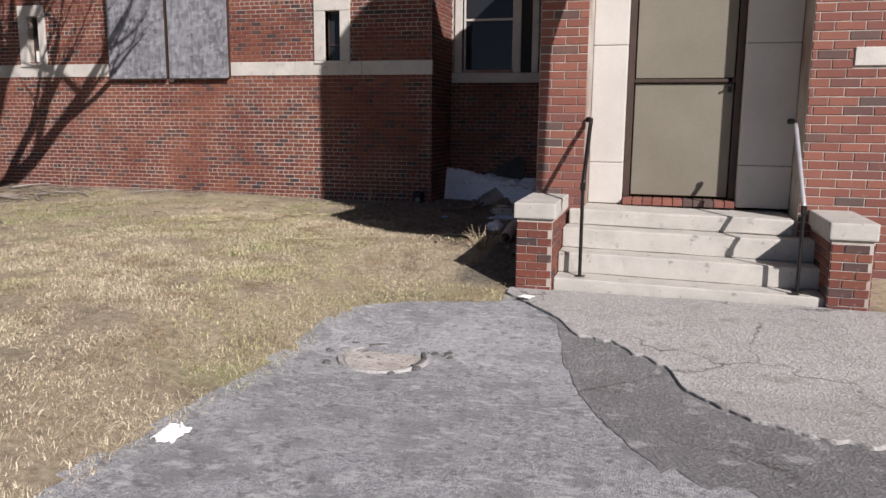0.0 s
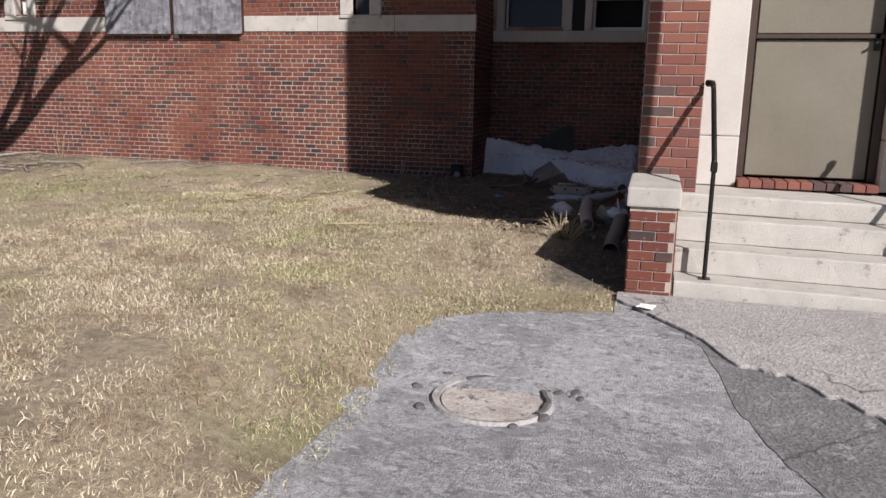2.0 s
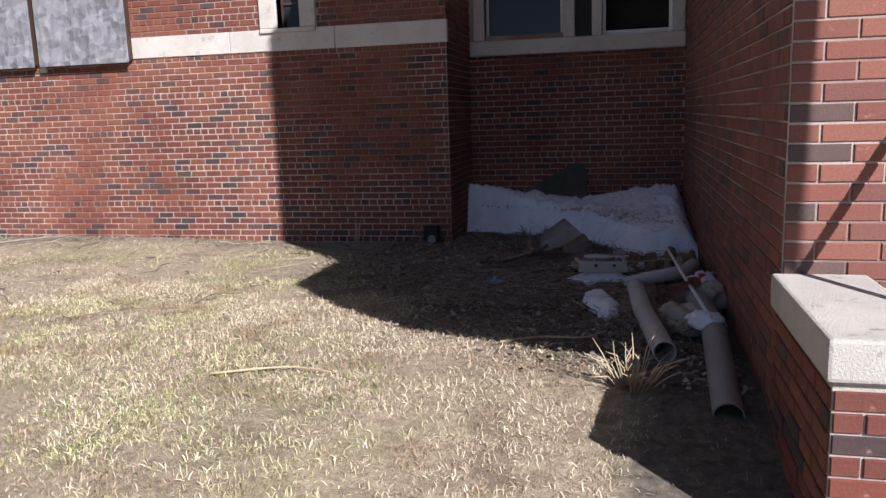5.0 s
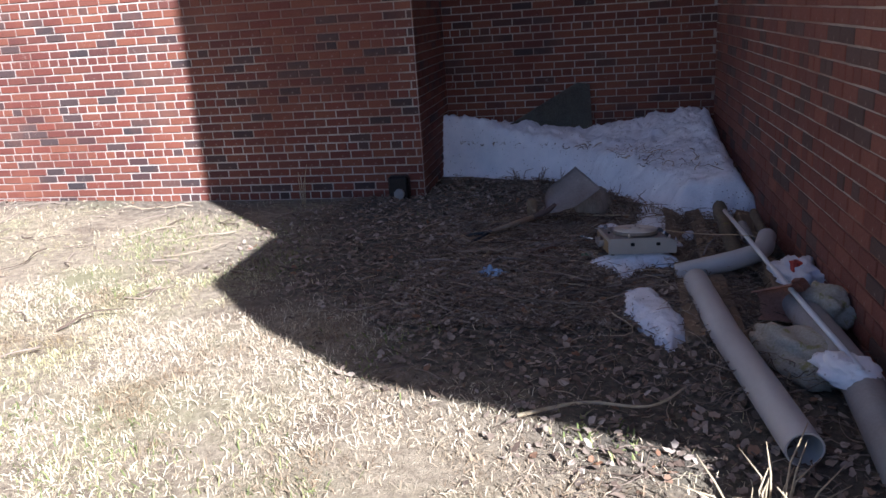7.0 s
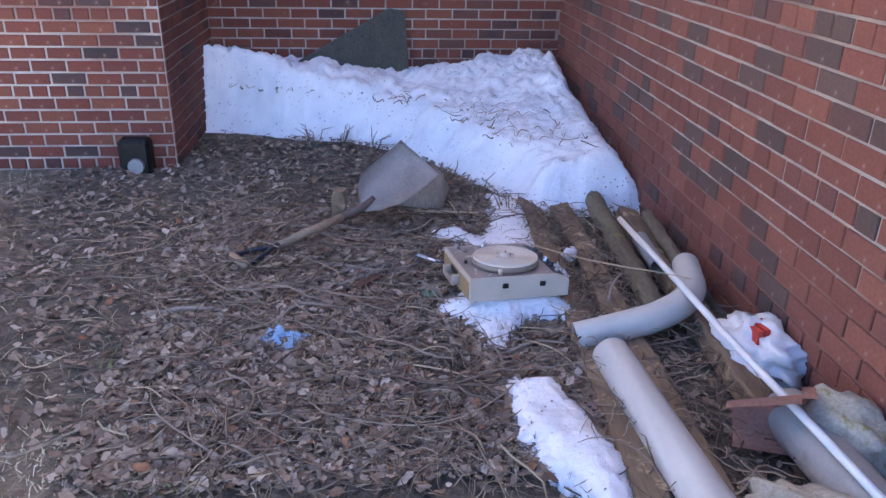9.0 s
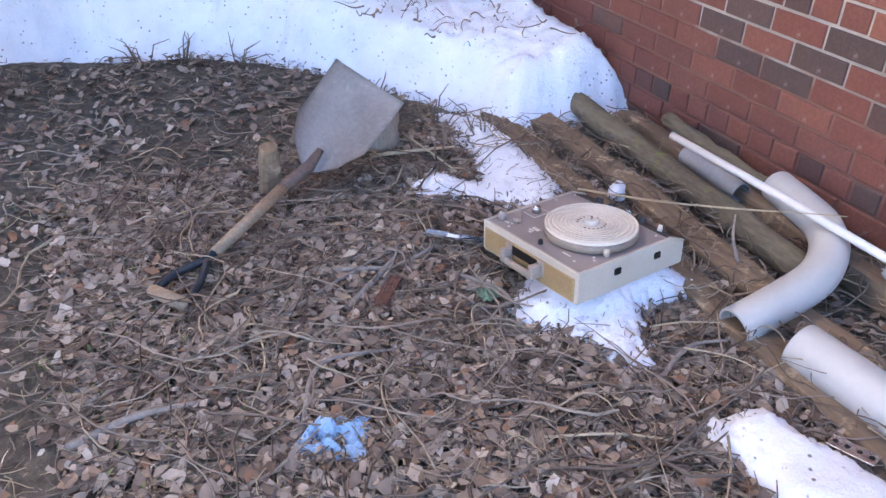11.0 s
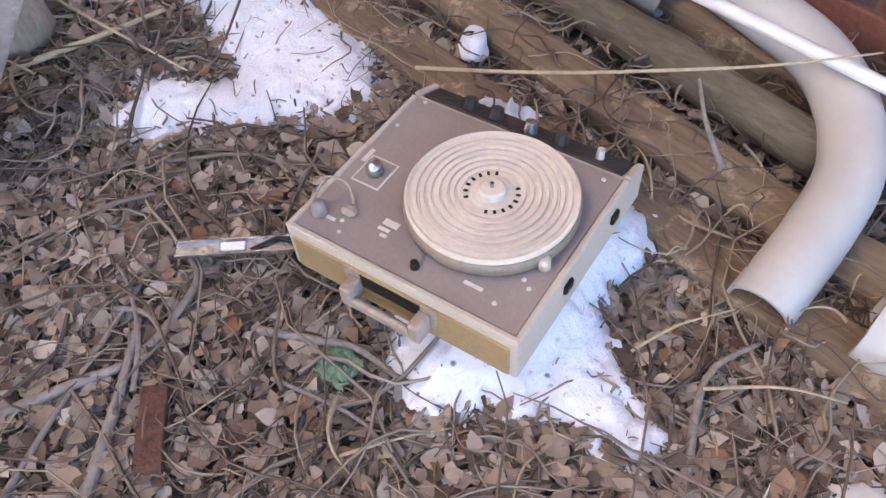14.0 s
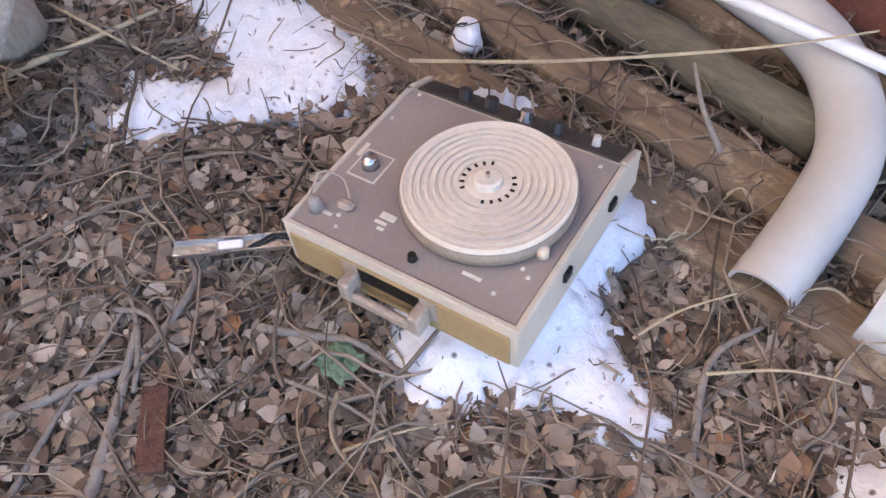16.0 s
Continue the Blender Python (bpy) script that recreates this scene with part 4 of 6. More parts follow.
# ---- snow ----
def inside_by(poly, x, y):
    """How far (x, y) lies inside the polygon; negative outside."""
    hit, best = False, 1e9
    for (ax, ay), (bx, by) in zip(poly, poly[1:] + poly[:1]):
        if (ay > y) != (by > y) and x < (bx - ax) * (y - ay) / (by - ay) + ax:
            hit = not hit
        t = max(0, min(1, ((x - ax) * (bx - ax) + (y - ay) * (by - ay)) / ((bx - ax) ** 2 + (by - ay) ** 2)))
        best = min(best, math.hypot(x - ax - t * (bx - ax), y - ay - t * (by - ay)))
    return best if hit else -best


def snow_bank(name, poly, height, edge, step, label, rough=0.03, soft=True):
    xs = list(np.arange(min(p[0] for p in poly) - 0.05, max(p[0] for p in poly) + 0.05, step))
    ys = list(np.arange(min(p[1] for p in poly) - 0.05, max(p[1] for p in poly) + 0.05, step))
    dist = {}

    def d(x, y):
        key = (round(x, 4), round(y, 4))
        if key not in dist:
            dist[key] = inside_by(poly, x, y) + rough * noise.noise((x * 9, y * 9, 2.0)) + rough * 0.6 * noise.noise((x * 24, y * 24, 5.0)) + rough * 0.8 * noise.noise((x * 61, y * 61, 7.0))
        return dist[key]

    def h(x, y):
        top = height(x, y) if callable(height) else height
        k = max(0.0, min(1.0, d(x, y) / edge))
        k = k * k * (3 - 2 * k) if soft else math.sqrt(max(0.0, 1 - (1 - k) ** 2))
        return ground_z(x, y) - 0.015 + top * k * (1 + 0.14 * noise.noise((x * 5, y * 5, 1.0)) + 0.08 * noise.noise((x * 19, y * 19, 8.0)) + 0.05 * noise.noise((x * 50, y * 50, 3.0)))
    ob = sheet(name, xs, ys, h, M_SNOW, lambda x, y: d(x, y) > 0, step * 0.2)
    return tagged(ob, label, "snow")


def bank_height(x, y):
    top = float(np.interp(x, [-3.5, -2.9, -2.1, -1.6, -1.1, -0.9], [0.56, 0.48, 0.40, 0.45, 0.54, 0.50]))
    return top * float(np.interp(y, [11.9, 12.4, 13.2, 13.9, 14.2], [0.52, 0.55, 0.72, 1.0, 0.95]))


snow_bank("snow_bank", [(-3.85, 13.72), (-3.2, 13.66), (-2.84, 13.50), (-2.5, 13.44), (-2.2, 13.2), (-1.95, 12.85), (-1.75, 12.5), (-1.6, 12.2), (-1.52, 11.98), (-1.2, 11.95), (-0.80, 12.0), (-0.80, 14.4), (-3.85, 14.4)], bank_height, 0.24, 0.022, "long old snow bank sprinkled with twigs against the wall", 0.015)
PATCHES = []
PATCHES.append([(-2.08, 11.80), (-1.92, 11.86), (-1.82, 11.75), (-1.76, 11.95), (-1.70, 12.3), (-1.56, 12.2), (-1.50, 11.9), (-1.55, 11.53), (-1.65, 11.42), (-1.85, 11.55), (-2.02, 11.66)])
snow_bank("snow_patch", PATCHES[-1], 0.06, 0.11, 0.009, "thin melting snow patch on the leaves", 0.034, False)
PATCHES.append([(-2.06, 11.06), (-2.10, 10.97), (-1.97, 10.82), (-1.945, 10.66), (-1.87, 10.64), (-1.80, 10.76), (-1.74, 10.84), (-1.50, 10.86), (-1.50, 10.99), (-1.62, 11.12), (-1.9, 11.2)])
snow_bank("snow_patch", PATCHES[-1], lambda x, y: 0.072 + 0.045 * smooth(1.6 - math.hypot(x + 1.78, y - 11.05) / 0.16), 0.13, 0.008, "melting snow patch under the record player", 0.03, False)
PATCHES.append([(-1.90, 10.48), (-1.72, 10.46), (-1.67, 10.30), (-1.61, 10.0), (-1.63, 9.86), (-1.72, 9.74), (-1.78, 9.88), (-1.92, 10.15)])
snow_bank("snow_patch", PATCHES[-1], 0.085, 0.10, 0.011, "rounded white snow patch beside the long pipe", 0.022, False)
stone_lump("snow_lump", -1.455, 11.39, 0.06, 0.038, M_SNOW, "small lump of snow on a timber", "snow", 0.9)

# ---- timbers and pipes beside the wall ----
M_WOOD = plain("damp_brown_timber", (0.10, 0.068, 0.042), (0.28, 0.20, 0.125), 4, 60, 0.85, 0.5, spots=((0.40, 0.30, 0.19), 0.57), stretch=(1, 0.12, 1))
M_MOSS = plain("mossy_log", (0.085, 0.07, 0.048), (0.19, 0.155, 0.10), 7, 80, 0.95, 0.7, spots=((0.15, 0.15, 0.05), 0.58), stretch=(1, 0.25, 1))
M_PIPE = plain("grey_pvc", (0.43, 0.42, 0.395), (0.52, 0.51, 0.485), 2.5, 60, 0.45, 0.04, spots=((0.36, 0.34, 0.31), 0.72), grain=0.08)
M_PIPE2 = plain("dull_grey_pipe", (0.22, 0.21, 0.20), (0.32, 0.31, 0.30), 4, 90, 0.65, 0.2, spots=((0.22, 0.20, 0.18), 0.6), grain=0.15)


def timber(a, b, w, h, label, material=M_WOOD, roll=0.0):
    a, b = Vector(a), Vector(b)
    ln = (b - a).length
    bm = bmesh.new()
    box(bm, -w / 2, w / 2, 0, ln, -h / 2, h / 2, bevel=min(w, h) * 0.16, segments=2)
    bmesh.ops.subdivide_edges(bm, edges=[e for e in bm.edges if e.calc_length() > ln * 0.7], cuts=18)
    for v in bm.verts:
        k = noise.noise(v.co * 6.0 + a * 3)
        v.co.x += 0.010 * k + 0.012 * noise.noise((v.co.y * 1.5, a.x * 7, 0))
        v.co.z += 0.008 * noise.noise(v.co * 7.0 + b)
        if v.co.y < 0.001 or v.co.y > ln - 0.001:
            v.co.y += 0.03 * noise.noise(v.co * 14.0 + b)
    ob = part("timber", bm, material, None)
    d = (b - a).normalized()
    ob.matrix_basis = Matrix.Translation(a) @ d.to_track_quat("Y", "Z").to_matrix().to_4x4() @ pose(0, 0, 0, 0, roll, 0)
    return tagged(ob, label, "timber", "timbers beside the wall")


timber((-1.50, 12.2, 0.022), (-1.595, 9.85, 0.022), 0.10, 0.045, "damp brown plank lying on the leaves")
timber((-1.345, 12.15, 0.03), (-1.42, 9.75, 0.03), 0.10, 0.065, "split brown timber lying along the wall", roll=8)
timber((-1.04, 11.9, 0.05), (-1.12, 10.1, 0.04), 0.10, 0.08, "dark weathered timber close to the wall", M_WOOD, -12)
timber((-1.229, 8.631, -0.100), (-1.102, 7.744, -0.120), 0.08, 0.07, "pale thin timber lying in the shade")
for a, b, r, seed in (((-1.17, 12.1, 0.075), (-1.255, 10.75, 0.068), 0.046, 1), ((-1.0, 11.7, 0.12), (-1.05, 10.9, 0.09), 0.03, 2)):
    a, b = Vector(a), Vector(b)
    pts = [a.lerp(b, k / 12) + Vector((0.012 * noise.noise((k * 0.6, seed, 0)), 0, 0.010 * noise.noise((k * 0.6, 0, seed)))) for k in range(13)]
    bm = tubes(pts, [r * (1 + 0.15 * noise.noise((k * 0.8, seed, 3))) for k in range(13)], 14)
    for v in bm.verts:
        v.co += Vector((noise.noise(v.co * 12), 0, noise.noise(v.co * 12 + Vector((5, 5, 5))))) * r * 0.18
    tagged(part("log", bm, M_MOSS, None, smooth=True), "mossy greenish log lying along the wall", "log", "logs beside the wall")


def hollow_pipe(name, pts, r, material, label, sides=28):
    """An open-ended pipe with a wall thickness, swept along pts."""
    ob = thing(name, pts[0][0], pts[0][1], pts[0][2] - r, label, "pipe", group="pipes beside the wall")
    bm = bmesh.new()
    tube(bm, pts, r, sides, False)
    tube(bm, pts, r * 0.90, sides, False)
    part("shell", bm, material, ob, smooth=True)
    for end, nxt in ((0, 1), (-1, -2)):
        bm = bmesh.new()
        p, q = Vector(pts[end]), Vector(pts[nxt])
        d = (p - q).normalized()
        a = d.cross(Vector((0.13, 0.21, 0.97))).normalized()
        b = d.cross(a)
        rim = [[bm.verts.new(p + d * 0.001 + rr * (math.cos(t) * a + math.sin(t) * b)) for rr in (r, r * 0.90)] for t in (2 * math.pi * k / sides for k in range(sides))]
        for k in range(sides):
            bm.faces.new((rim[k][0], rim[k][1], rim[(k + 1) % sides][1], rim[(k + 1) % sides][0]))
        part("rim", bm, material, ob)
    return ob


def bend(pts, n=8):
    """A smooth curve through pts."""
    out, p = [], [Vector(v) for v in pts]
    for i in range(len(p) - 1):
        a, b, c, d = p[max(i - 1, 0)], p[i], p[i + 1], p[min(i + 2, len(p) - 1)]
        for k in range(n):
            t = k / n
            out.append(0.5 * ((2 * b) + (c - a) * t + (2 * a - 5 * b + 4 * c - d) * t * t + (3 * b - a - 3 * c + d) * t ** 3))
    return [tuple(v) for v in out] + [tuple(p[-1])]


hollow_pipe("elbow_pipe", bend([(-1.600, 10.682, 0.052), (-1.449, 10.681, 0.090), (-1.307, 10.700, 0.118), (-1.182, 10.776, 0.130), (-1.106, 10.876, 0.135), (-1.070, 11.000, 0.135), (-1.040, 11.110, 0.130)]), 0.054, M_PIPE, "grey plastic elbow pipe lying on the timbers")
hollow_pipe("long_pipe", [(-1.512, 10.545, 0.062), (-1.475, 9.8, 0.075), (-1.42, 9.3, 0.078), (-1.37, 8.85, 0.075)], 0.065, M_PIPE, "long grey plastic pipe lying in the shade")
hollow_pipe("grey_pipe", [(-1.10, 10.15, 0.10), (-1.06, 9.3, 0.09), (-1.105, 8.197, -0.030)], 0.075, M_PIPE2, "dull grey pipe lying close to the wall")
hollow_pipe("pipe_stub", [(-1.12, 11.45, 0.105), (-1.125, 11.30, 0.10), (-1.13, 11.17, 0.095)], 0.035, M_PIPE2, "short piece of grey pipe among the timbers", 18)
M_WHITEROD = plain("white_conduit", (0.62, 0.61, 0.60), (0.74, 0.73, 0.71), 6, 90, 0.5, 0.15, grain=0.10)
ob = part("conduit", tubes([(-1.235, 11.42, 0.215), (-1.20, 10.9, 0.205), (-1.17, 10.45, 0.19), (-1.085, 9.25, 0.175)], 0.0125, 12), M_WHITEROD, None, smooth=True)
tagged(ob, "thin white plastic conduit lying across the pipes", "conduit")
M_BAG = plain("white_plastic_bag", (0.62, 0.62, 0.64), (0.76, 0.76, 0.78), 6, 60, 0.4, 0.4, grain=0.10)
M_REDPRINT = plain("red_print", (0.50, 0.05, 0.03), (0.62, 0.08, 0.05), 10, 60, 0.5, 0.1)
M_SACK = plain("dirty_sack", (0.30, 0.28, 0.225), (0.46, 0.435, 0.36), 6, 90, 0.9, 0.6, spots=((0.25, 0.24, 0.10), 0.56))
M_POT = plain("terracotta", (0.36, 0.20, 0.155), (0.50, 0.31, 0.25), 6, 90, 0.85, 0.3)


def lumpy(name, size, m, material, label, category, seed, amount=0.35, freq=1.6, parts=()):
    """A slumped soft body: a ball squashed to size and folded by noise."""
    ob = new(name)
    ob.matrix_basis = m
    tagged(ob, label, category)
    bm = bmesh.new()
    bmesh.ops.create_icosphere(bm, subdivisions=4, radius=1.0)
    for v in bm.verts:
        n = v.co.normalized()
        k = 1 + amount * noise.noise(n * freq + Vector((seed, 0, 0))) + amount * 0.5 * noise.noise(n * freq * 2.7 + Vector((0, seed, 0))) + amount * 0.2 * abs(noise.noise(n * 9 + Vector((0, 0, seed))))
        v.co = Vector((n.x * size[0] * k, n.y * size[1] * k, max(-size[2] * 0.5, n.z * size[2] * k)))
        v.co.z += size[2] * 0.5
    body = part("body", bm, material, None, smooth=True)
    body.parent = ob
    return ob


bag = lumpy("plastic_bag", (0.12, 0.17, 0.10), pose(-1.0, 10.5, 0.03, 0, 0, 15), M_BAG, "white plastic bag with red print beside the pipes", "plastic bag", 3.0, 0.55, 2.2)
bm = bmesh.new()
for k in range(3):
    box(bm, -0.055 + k * 0.03, -0.035 + k * 0.03, -0.03, 0.05, 0.1, 0.155)
pr = part("print", bm, M_REDPRINT, None, "red printed bars")
pr.parent = bag
lumpy("sack", (0.13, 0.27, 0.10), pose(-1.19, 9.62, 0.0, 0, 0, 28), M_SACK, "dirty slumped sack between the pipes", "sack", 5.0)
lumpy("sack", (0.10, 0.15, 0.10), pose(-1.0, 10.0, 0.07, 0, 0, 10), M_SACK, "small dirty sack against the wall", "sack", 7.0)
snow_on = lumpy("snow_lump", (0.10, 0.13, 0.06), pose(-1.10, 9.34, 0.10, 0, 0, 30), M_SNOW, "clump of snow lying on the sack", "snow", 9.0)
bm = bmesh.new()
for r, z in ((0.07, 0.0), (0.095, 0.2), (0.115, 0.2), (0.115, 0.235)):
    for k in range(16):
        t = -1.6 + 3.4 * k / 15
        bm.verts.new((r * math.cos(t), r * math.sin(t), z + 0.012 * noise.noise((k, z, 1))))
bm.verts.ensure_lookup_table()
for j in range(3):
    for k in range(15):
        bm.faces.new([bm.verts[i] for i in (j * 16 + k, j * 16 + k + 1, (j + 1) * 16 + k + 1, (j + 1) * 16 + k)])
bmesh.ops.solidify(bm, geom=bm.faces[:], thickness=0.012)
ob = part("flower_pot", bm, M_POT, None, smooth=False)
ob.matrix_basis = pose(-1.30, 10.08, 0.10, 75, 0, 60)
tagged(ob, "broken terracotta flower pot lying on its side", "flower pot")
M_CARD = plain("grey_green_board", (0.10, 0.10, 0.085), (0.20, 0.195, 0.165), 5, 70, 0.9, 0.4)
bm = bmesh.new()
vs = [bm.verts.new(p) for p in ((-3.1, 14.05, 0.30), (-2.05, 14.05, 0.30), (-2.08, 14.14, 0.78), (-2.2, 14.14, 0.80))]
bm.faces.new(vs)
bmesh.ops.solidify(bm, geom=bm.faces[:], thickness=0.02)
tagged(part("board", bm, M_CARD, None), "grey-green broken board leaning behind the snow bank", "board")
ob = thing("drain_stub", -3.71, 12.8, 0, "dark iron drain stub at the wall's corner", "drain stub")
part("body", boxes(-3.80, -3.62, 12.76, 12.87, -0.02, 0.21, bevel=0.02), M_IRON, ob)
part("cap", tubes([(-3.70, 12.77, 0.06), (-3.70, 12.73, 0.06)], 0.045, 14), M_PIPE2, ob, "dull round drain cap")

# ---- shovel ----
M_STEEL = plain("worn_grey_steel", (0.34, 0.305, 0.285), (0.54, 0.505, 0.48), 5, 70, 0.6, 0.3, 0.15, spots=((0.60, 0.57, 0.55), 0.60), grain=0.18)
M_RUST = plain("rotten_red_wood", (0.06, 0.03, 0.02), (0.135, 0.06, 0.038), 12, 90, 0.9, 0.6)
M_SOCKET = plain("rusty_dark_steel", (0.075, 0.05, 0.042), (0.16, 0.115, 0.095), 14, 90, 0.7, 0.4, 0.2, spots=((0.26, 0.22, 0.2), 0.66))
M_ASH = plain("worn_ash_wood", (0.20, 0.14, 0.09), (0.36, 0.27, 0.18), 8, 90, 0.75, 0.3)
M_YOKE = plain("blue_black_steel", (0.02, 0.03, 0.045), (0.05, 0.065, 0.085), 8, 90, 0.45, 0.2, 0.5)
shovel = thing("shovel", -2.6, 11.7, 0.0, "scoop shovel with steel blade and wooden handle on the leaves", "shovel")
base, tip = Vector((-2.372, 11.868, 0.118)), Vector((-2.077, 12.035, 0.315))
way = (tip - base).normalized()
right = Vector((0.244, -0.11, -0.067))
right = (right - way * right.dot(way)).normalized()
face = right.cross(way)
neck = Vector((-2.474, 11.82, 0.088))
part("shaft", tubes([(-2.755, 11.575, 0.05), (-2.61, 11.70, 0.07), tuple(neck)], [0.018, 0.019, 0.020], 12), M_ASH, shovel, "worn wooden shaft", True)
part("socket", tubes([tuple(neck.lerp(base, -0.15)), tuple(neck), tuple(base), tuple(base + way * 0.07 + face * 0.012)], [0.0215, 0.022, 0.021, 0.012], 12), M_SOCKET, shovel, "dark rusty steel socket", True)
g0, g1 = Vector((-2.945, 11.465, 0.05)), Vector((-2.868, 11.365, 0.042))
part("grip", tubes([g0, g0.lerp(g1, 0.5), g1], [0.018, 0.020, 0.018], 12), M_ASH, shovel, "wooden cross grip", True)
for g in (g0.lerp(g1, 0.06), g0.lerp(g1, 0.94)):
    part("yoke_arm", tubes(bend([tuple(g), tuple(g.lerp(Vector((-2.79, 11.545, 0.05)), 0.55) + (g - g0.lerp(g1, 0.5)) * 0.3), (-2.77, 11.562, 0.05), (-2.70, 11.625, 0.058)], 4), 0.0115, 8), M_YOKE, shovel, "dark blue steel yoke", True)
bm = bmesh.new()
rows = []
for i in range(17):
    s = i / 16
    half = 0.052 + 0.078 * min(1, s * 3.0) ** 0.55 + 0.010 * s
    row = []
    for k in range(15):
        q = k / 7 - 1
        lift = 0.062 * abs(q) ** 2.6 * (1 - 0.55 * s) * min(1, 0.3 + s * 4) + 0.012 * max(0, math.cos(q * 5)) * (1 - s)
        bow = 0.03 * (1 - q * q) * (1 - s) ** 2
        row.append(bm.verts.new(base + way * (0.015 - bow + 0.375 * s - 0.012 * q * q * s) + right * (half * q) + face * (lift - 0.018 * math.sin(s * 3.0))))
    rows.append(row)
for a, b in zip(rows, rows[1:]):
    for k in range(14):
        bm.faces.new((a[k], a[k + 1], b[k + 1], b[k]))
bmesh.ops.solidify(bm, geom=bm.faces[:], thickness=0.003)
part("blade", bm, M_STEEL, shovel, "scuffed grey steel scoop blade", True)
stone_lump("wood_block", -2.06, 12.14, 0.10, 0.13, M_STUMP, "rotten wooden chunk under the shovel blade", "wood chunk", 1.0)
bm = tubes([(-2.50, 11.93, -0.02), (-2.497, 11.925, 0.06), (-2.49, 11.915, 0.16), (-2.487, 11.91, 0.20)], [0.046, 0.038, 0.034, 0.028], 14)
for v in bm.verts:
    v.co += Vector((noise.noise(v.co * 22), noise.noise(v.co * 22 + Vector((4, 4, 4))), 0.8 * noise.noise(v.co * 17))) * 0.012
tagged(part("sapling_stump", bm, M_WOOD), "small cut brown stump beside the shovel blade", "stump")

# ---- record player ----
M_CASE = plain("tan_leatherette", (0.27, 0.185, 0.085), (0.36, 0.255, 0.125), 6, 160, 0.6, 0.25, spots=((0.45, 0.38, 0.26), 0.66), grain=0.20)
M_HANDLE = plain("worn_handle_plastic", (0.25, 0.195, 0.155), (0.36, 0.295, 0.24), 9, 120, 0.5, 0.2)
M_CASE2 = plain("grey_tan_leatherette", (0.42, 0.37, 0.30), (0.50, 0.45, 0.37), 6, 160, 0.6, 0.2, grain=0.15)
M_DECK = plain("taupe_deck_paint", (0.23, 0.195, 0.18), (0.29, 0.25, 0.232), 5, 120, 0.42, 0.15, spots=((0.36, 0.33, 0.29), 0.70), grain=0.12)
M_RUBBER = plain("cream_rubber_mat", (0.56, 0.50, 0.41), (0.70, 0.64, 0.54), 5, 90, 0.7, 0.2, spots=((0.50, 0.44, 0.36), 0.70), grain=0.15)
M_PLATTER = plain("beige_platter", (0.20, 0.162, 0.125), (0.27, 0.22, 0.175), 6, 90, 0.5, 0.15)
M_STRIP = plain("black_panel", (0.02, 0.02, 0.022), (0.05, 0.048, 0.045), 9, 90, 0.4, 0.2, spots=((0.2, 0.18, 0.16), 0.66))
M_CHROME = plain("dull_chrome", (0.45, 0.45, 0.45), (0.65, 0.65, 0.64), 12, 90, 0.25, 0.2, 0.9)
M_KNOB = plain("beige_knob", (0.46, 0.37, 0.28), (0.55, 0.46, 0.36), 12, 90, 0.5, 0.1)
M_MARK = plain("cream_print", (0.55, 0.52, 0.46), (0.65, 0.62, 0.56), 12, 90, 0.6, 0.1)
S, HT = 0.40, 0.090
CH, DROP = 0.062, 0.024                             # depth and fall of the sloping control strip
player = new("record_player")
player.matrix_basis = Matrix.Translation((-1.80, 11.10, 0.078)) @ pose(0, 0, 0, 0, 0, 8.8) @ pose(0, 0, 0, -5.5, 1.4, 0)
tagged(player, "tan portable record player with cream turntable standing on snow", "record player")


def on_player(name, bm, material, label="", smooth=False, parent=None):
    ob = part(name, bm, material, None, label, smooth)
    ob.parent = parent or player
    return ob


H2 = S / 2
bm = bmesh.new()
prof = [(-H2, 0), (H2, 0), (H2, HT - DROP), (H2 - CH, HT), (-H2, HT)]
case_bottom = []
for y in (-H2, H2):
    case_bottom.append([bm.verts.new((x, y, z)) for x, z in prof])
bm.faces.new(case_bottom[0])
bm.faces.new(case_bottom[1][::-1])
for k in range(5):
    bm.faces.new((case_bottom[0][k], case_bottom[1][k], case_bottom[1][(k + 1) % 5], case_bottom[0][(k + 1) % 5]))
bmesh.ops.recalc_face_normals(bm, faces=bm.faces[:])
bmesh.ops.bevel(bm, geom=bm.edges[:], offset=0.006, segments=2, profile=0.6, affect="EDGES")
case = on_player("case", bm, M_CASE2, "grey tan covered wooden case")
on_player("front_panel", boxes(-H2 - 0.0035, -H2 + 0.002, -H2 + 0.012, H2 - 0.012, 0.006, HT - 0.016, bevel=0.002), M_CASE, "golden tan front covering", parent=case)
for y0 in (-H2, H2 - 0.010):
    on_player("rim_strip", boxes(-H2 + 0.002, H2 - CH - 0.001, y0, y0 + 0.010, HT - 0.002, HT + 0.004, bevel=0.002), M_CASE2, parent=case)
on_player("rim_strip", boxes(-H2, -H2 + 0.010, -H2, H2, HT - 0.002, HT + 0.0045, bevel=0.002), M_CASE2, parent=case)
on_player("deck", boxes(-H2 + 0.011, H2 - CH - 0.002, -H2 + 0.011, H2 - 0.011, HT, HT + 0.0025), M_DECK, "taupe painted metal deck")
SLOPE = math.degrees(math.atan2(DROP, CH))
sl = boxes(-0.027, 0.027, -H2 + 0.016, H2 - 0.016, 0, 0.003, bevel=0.001)
bmesh.ops.transform(sl, matrix=Matrix.Translation((H2 - CH / 2, 0, HT - DROP / 2)) @ pose(0, 0, 0, 0, SLOPE, 0), verts=sl.verts[:])
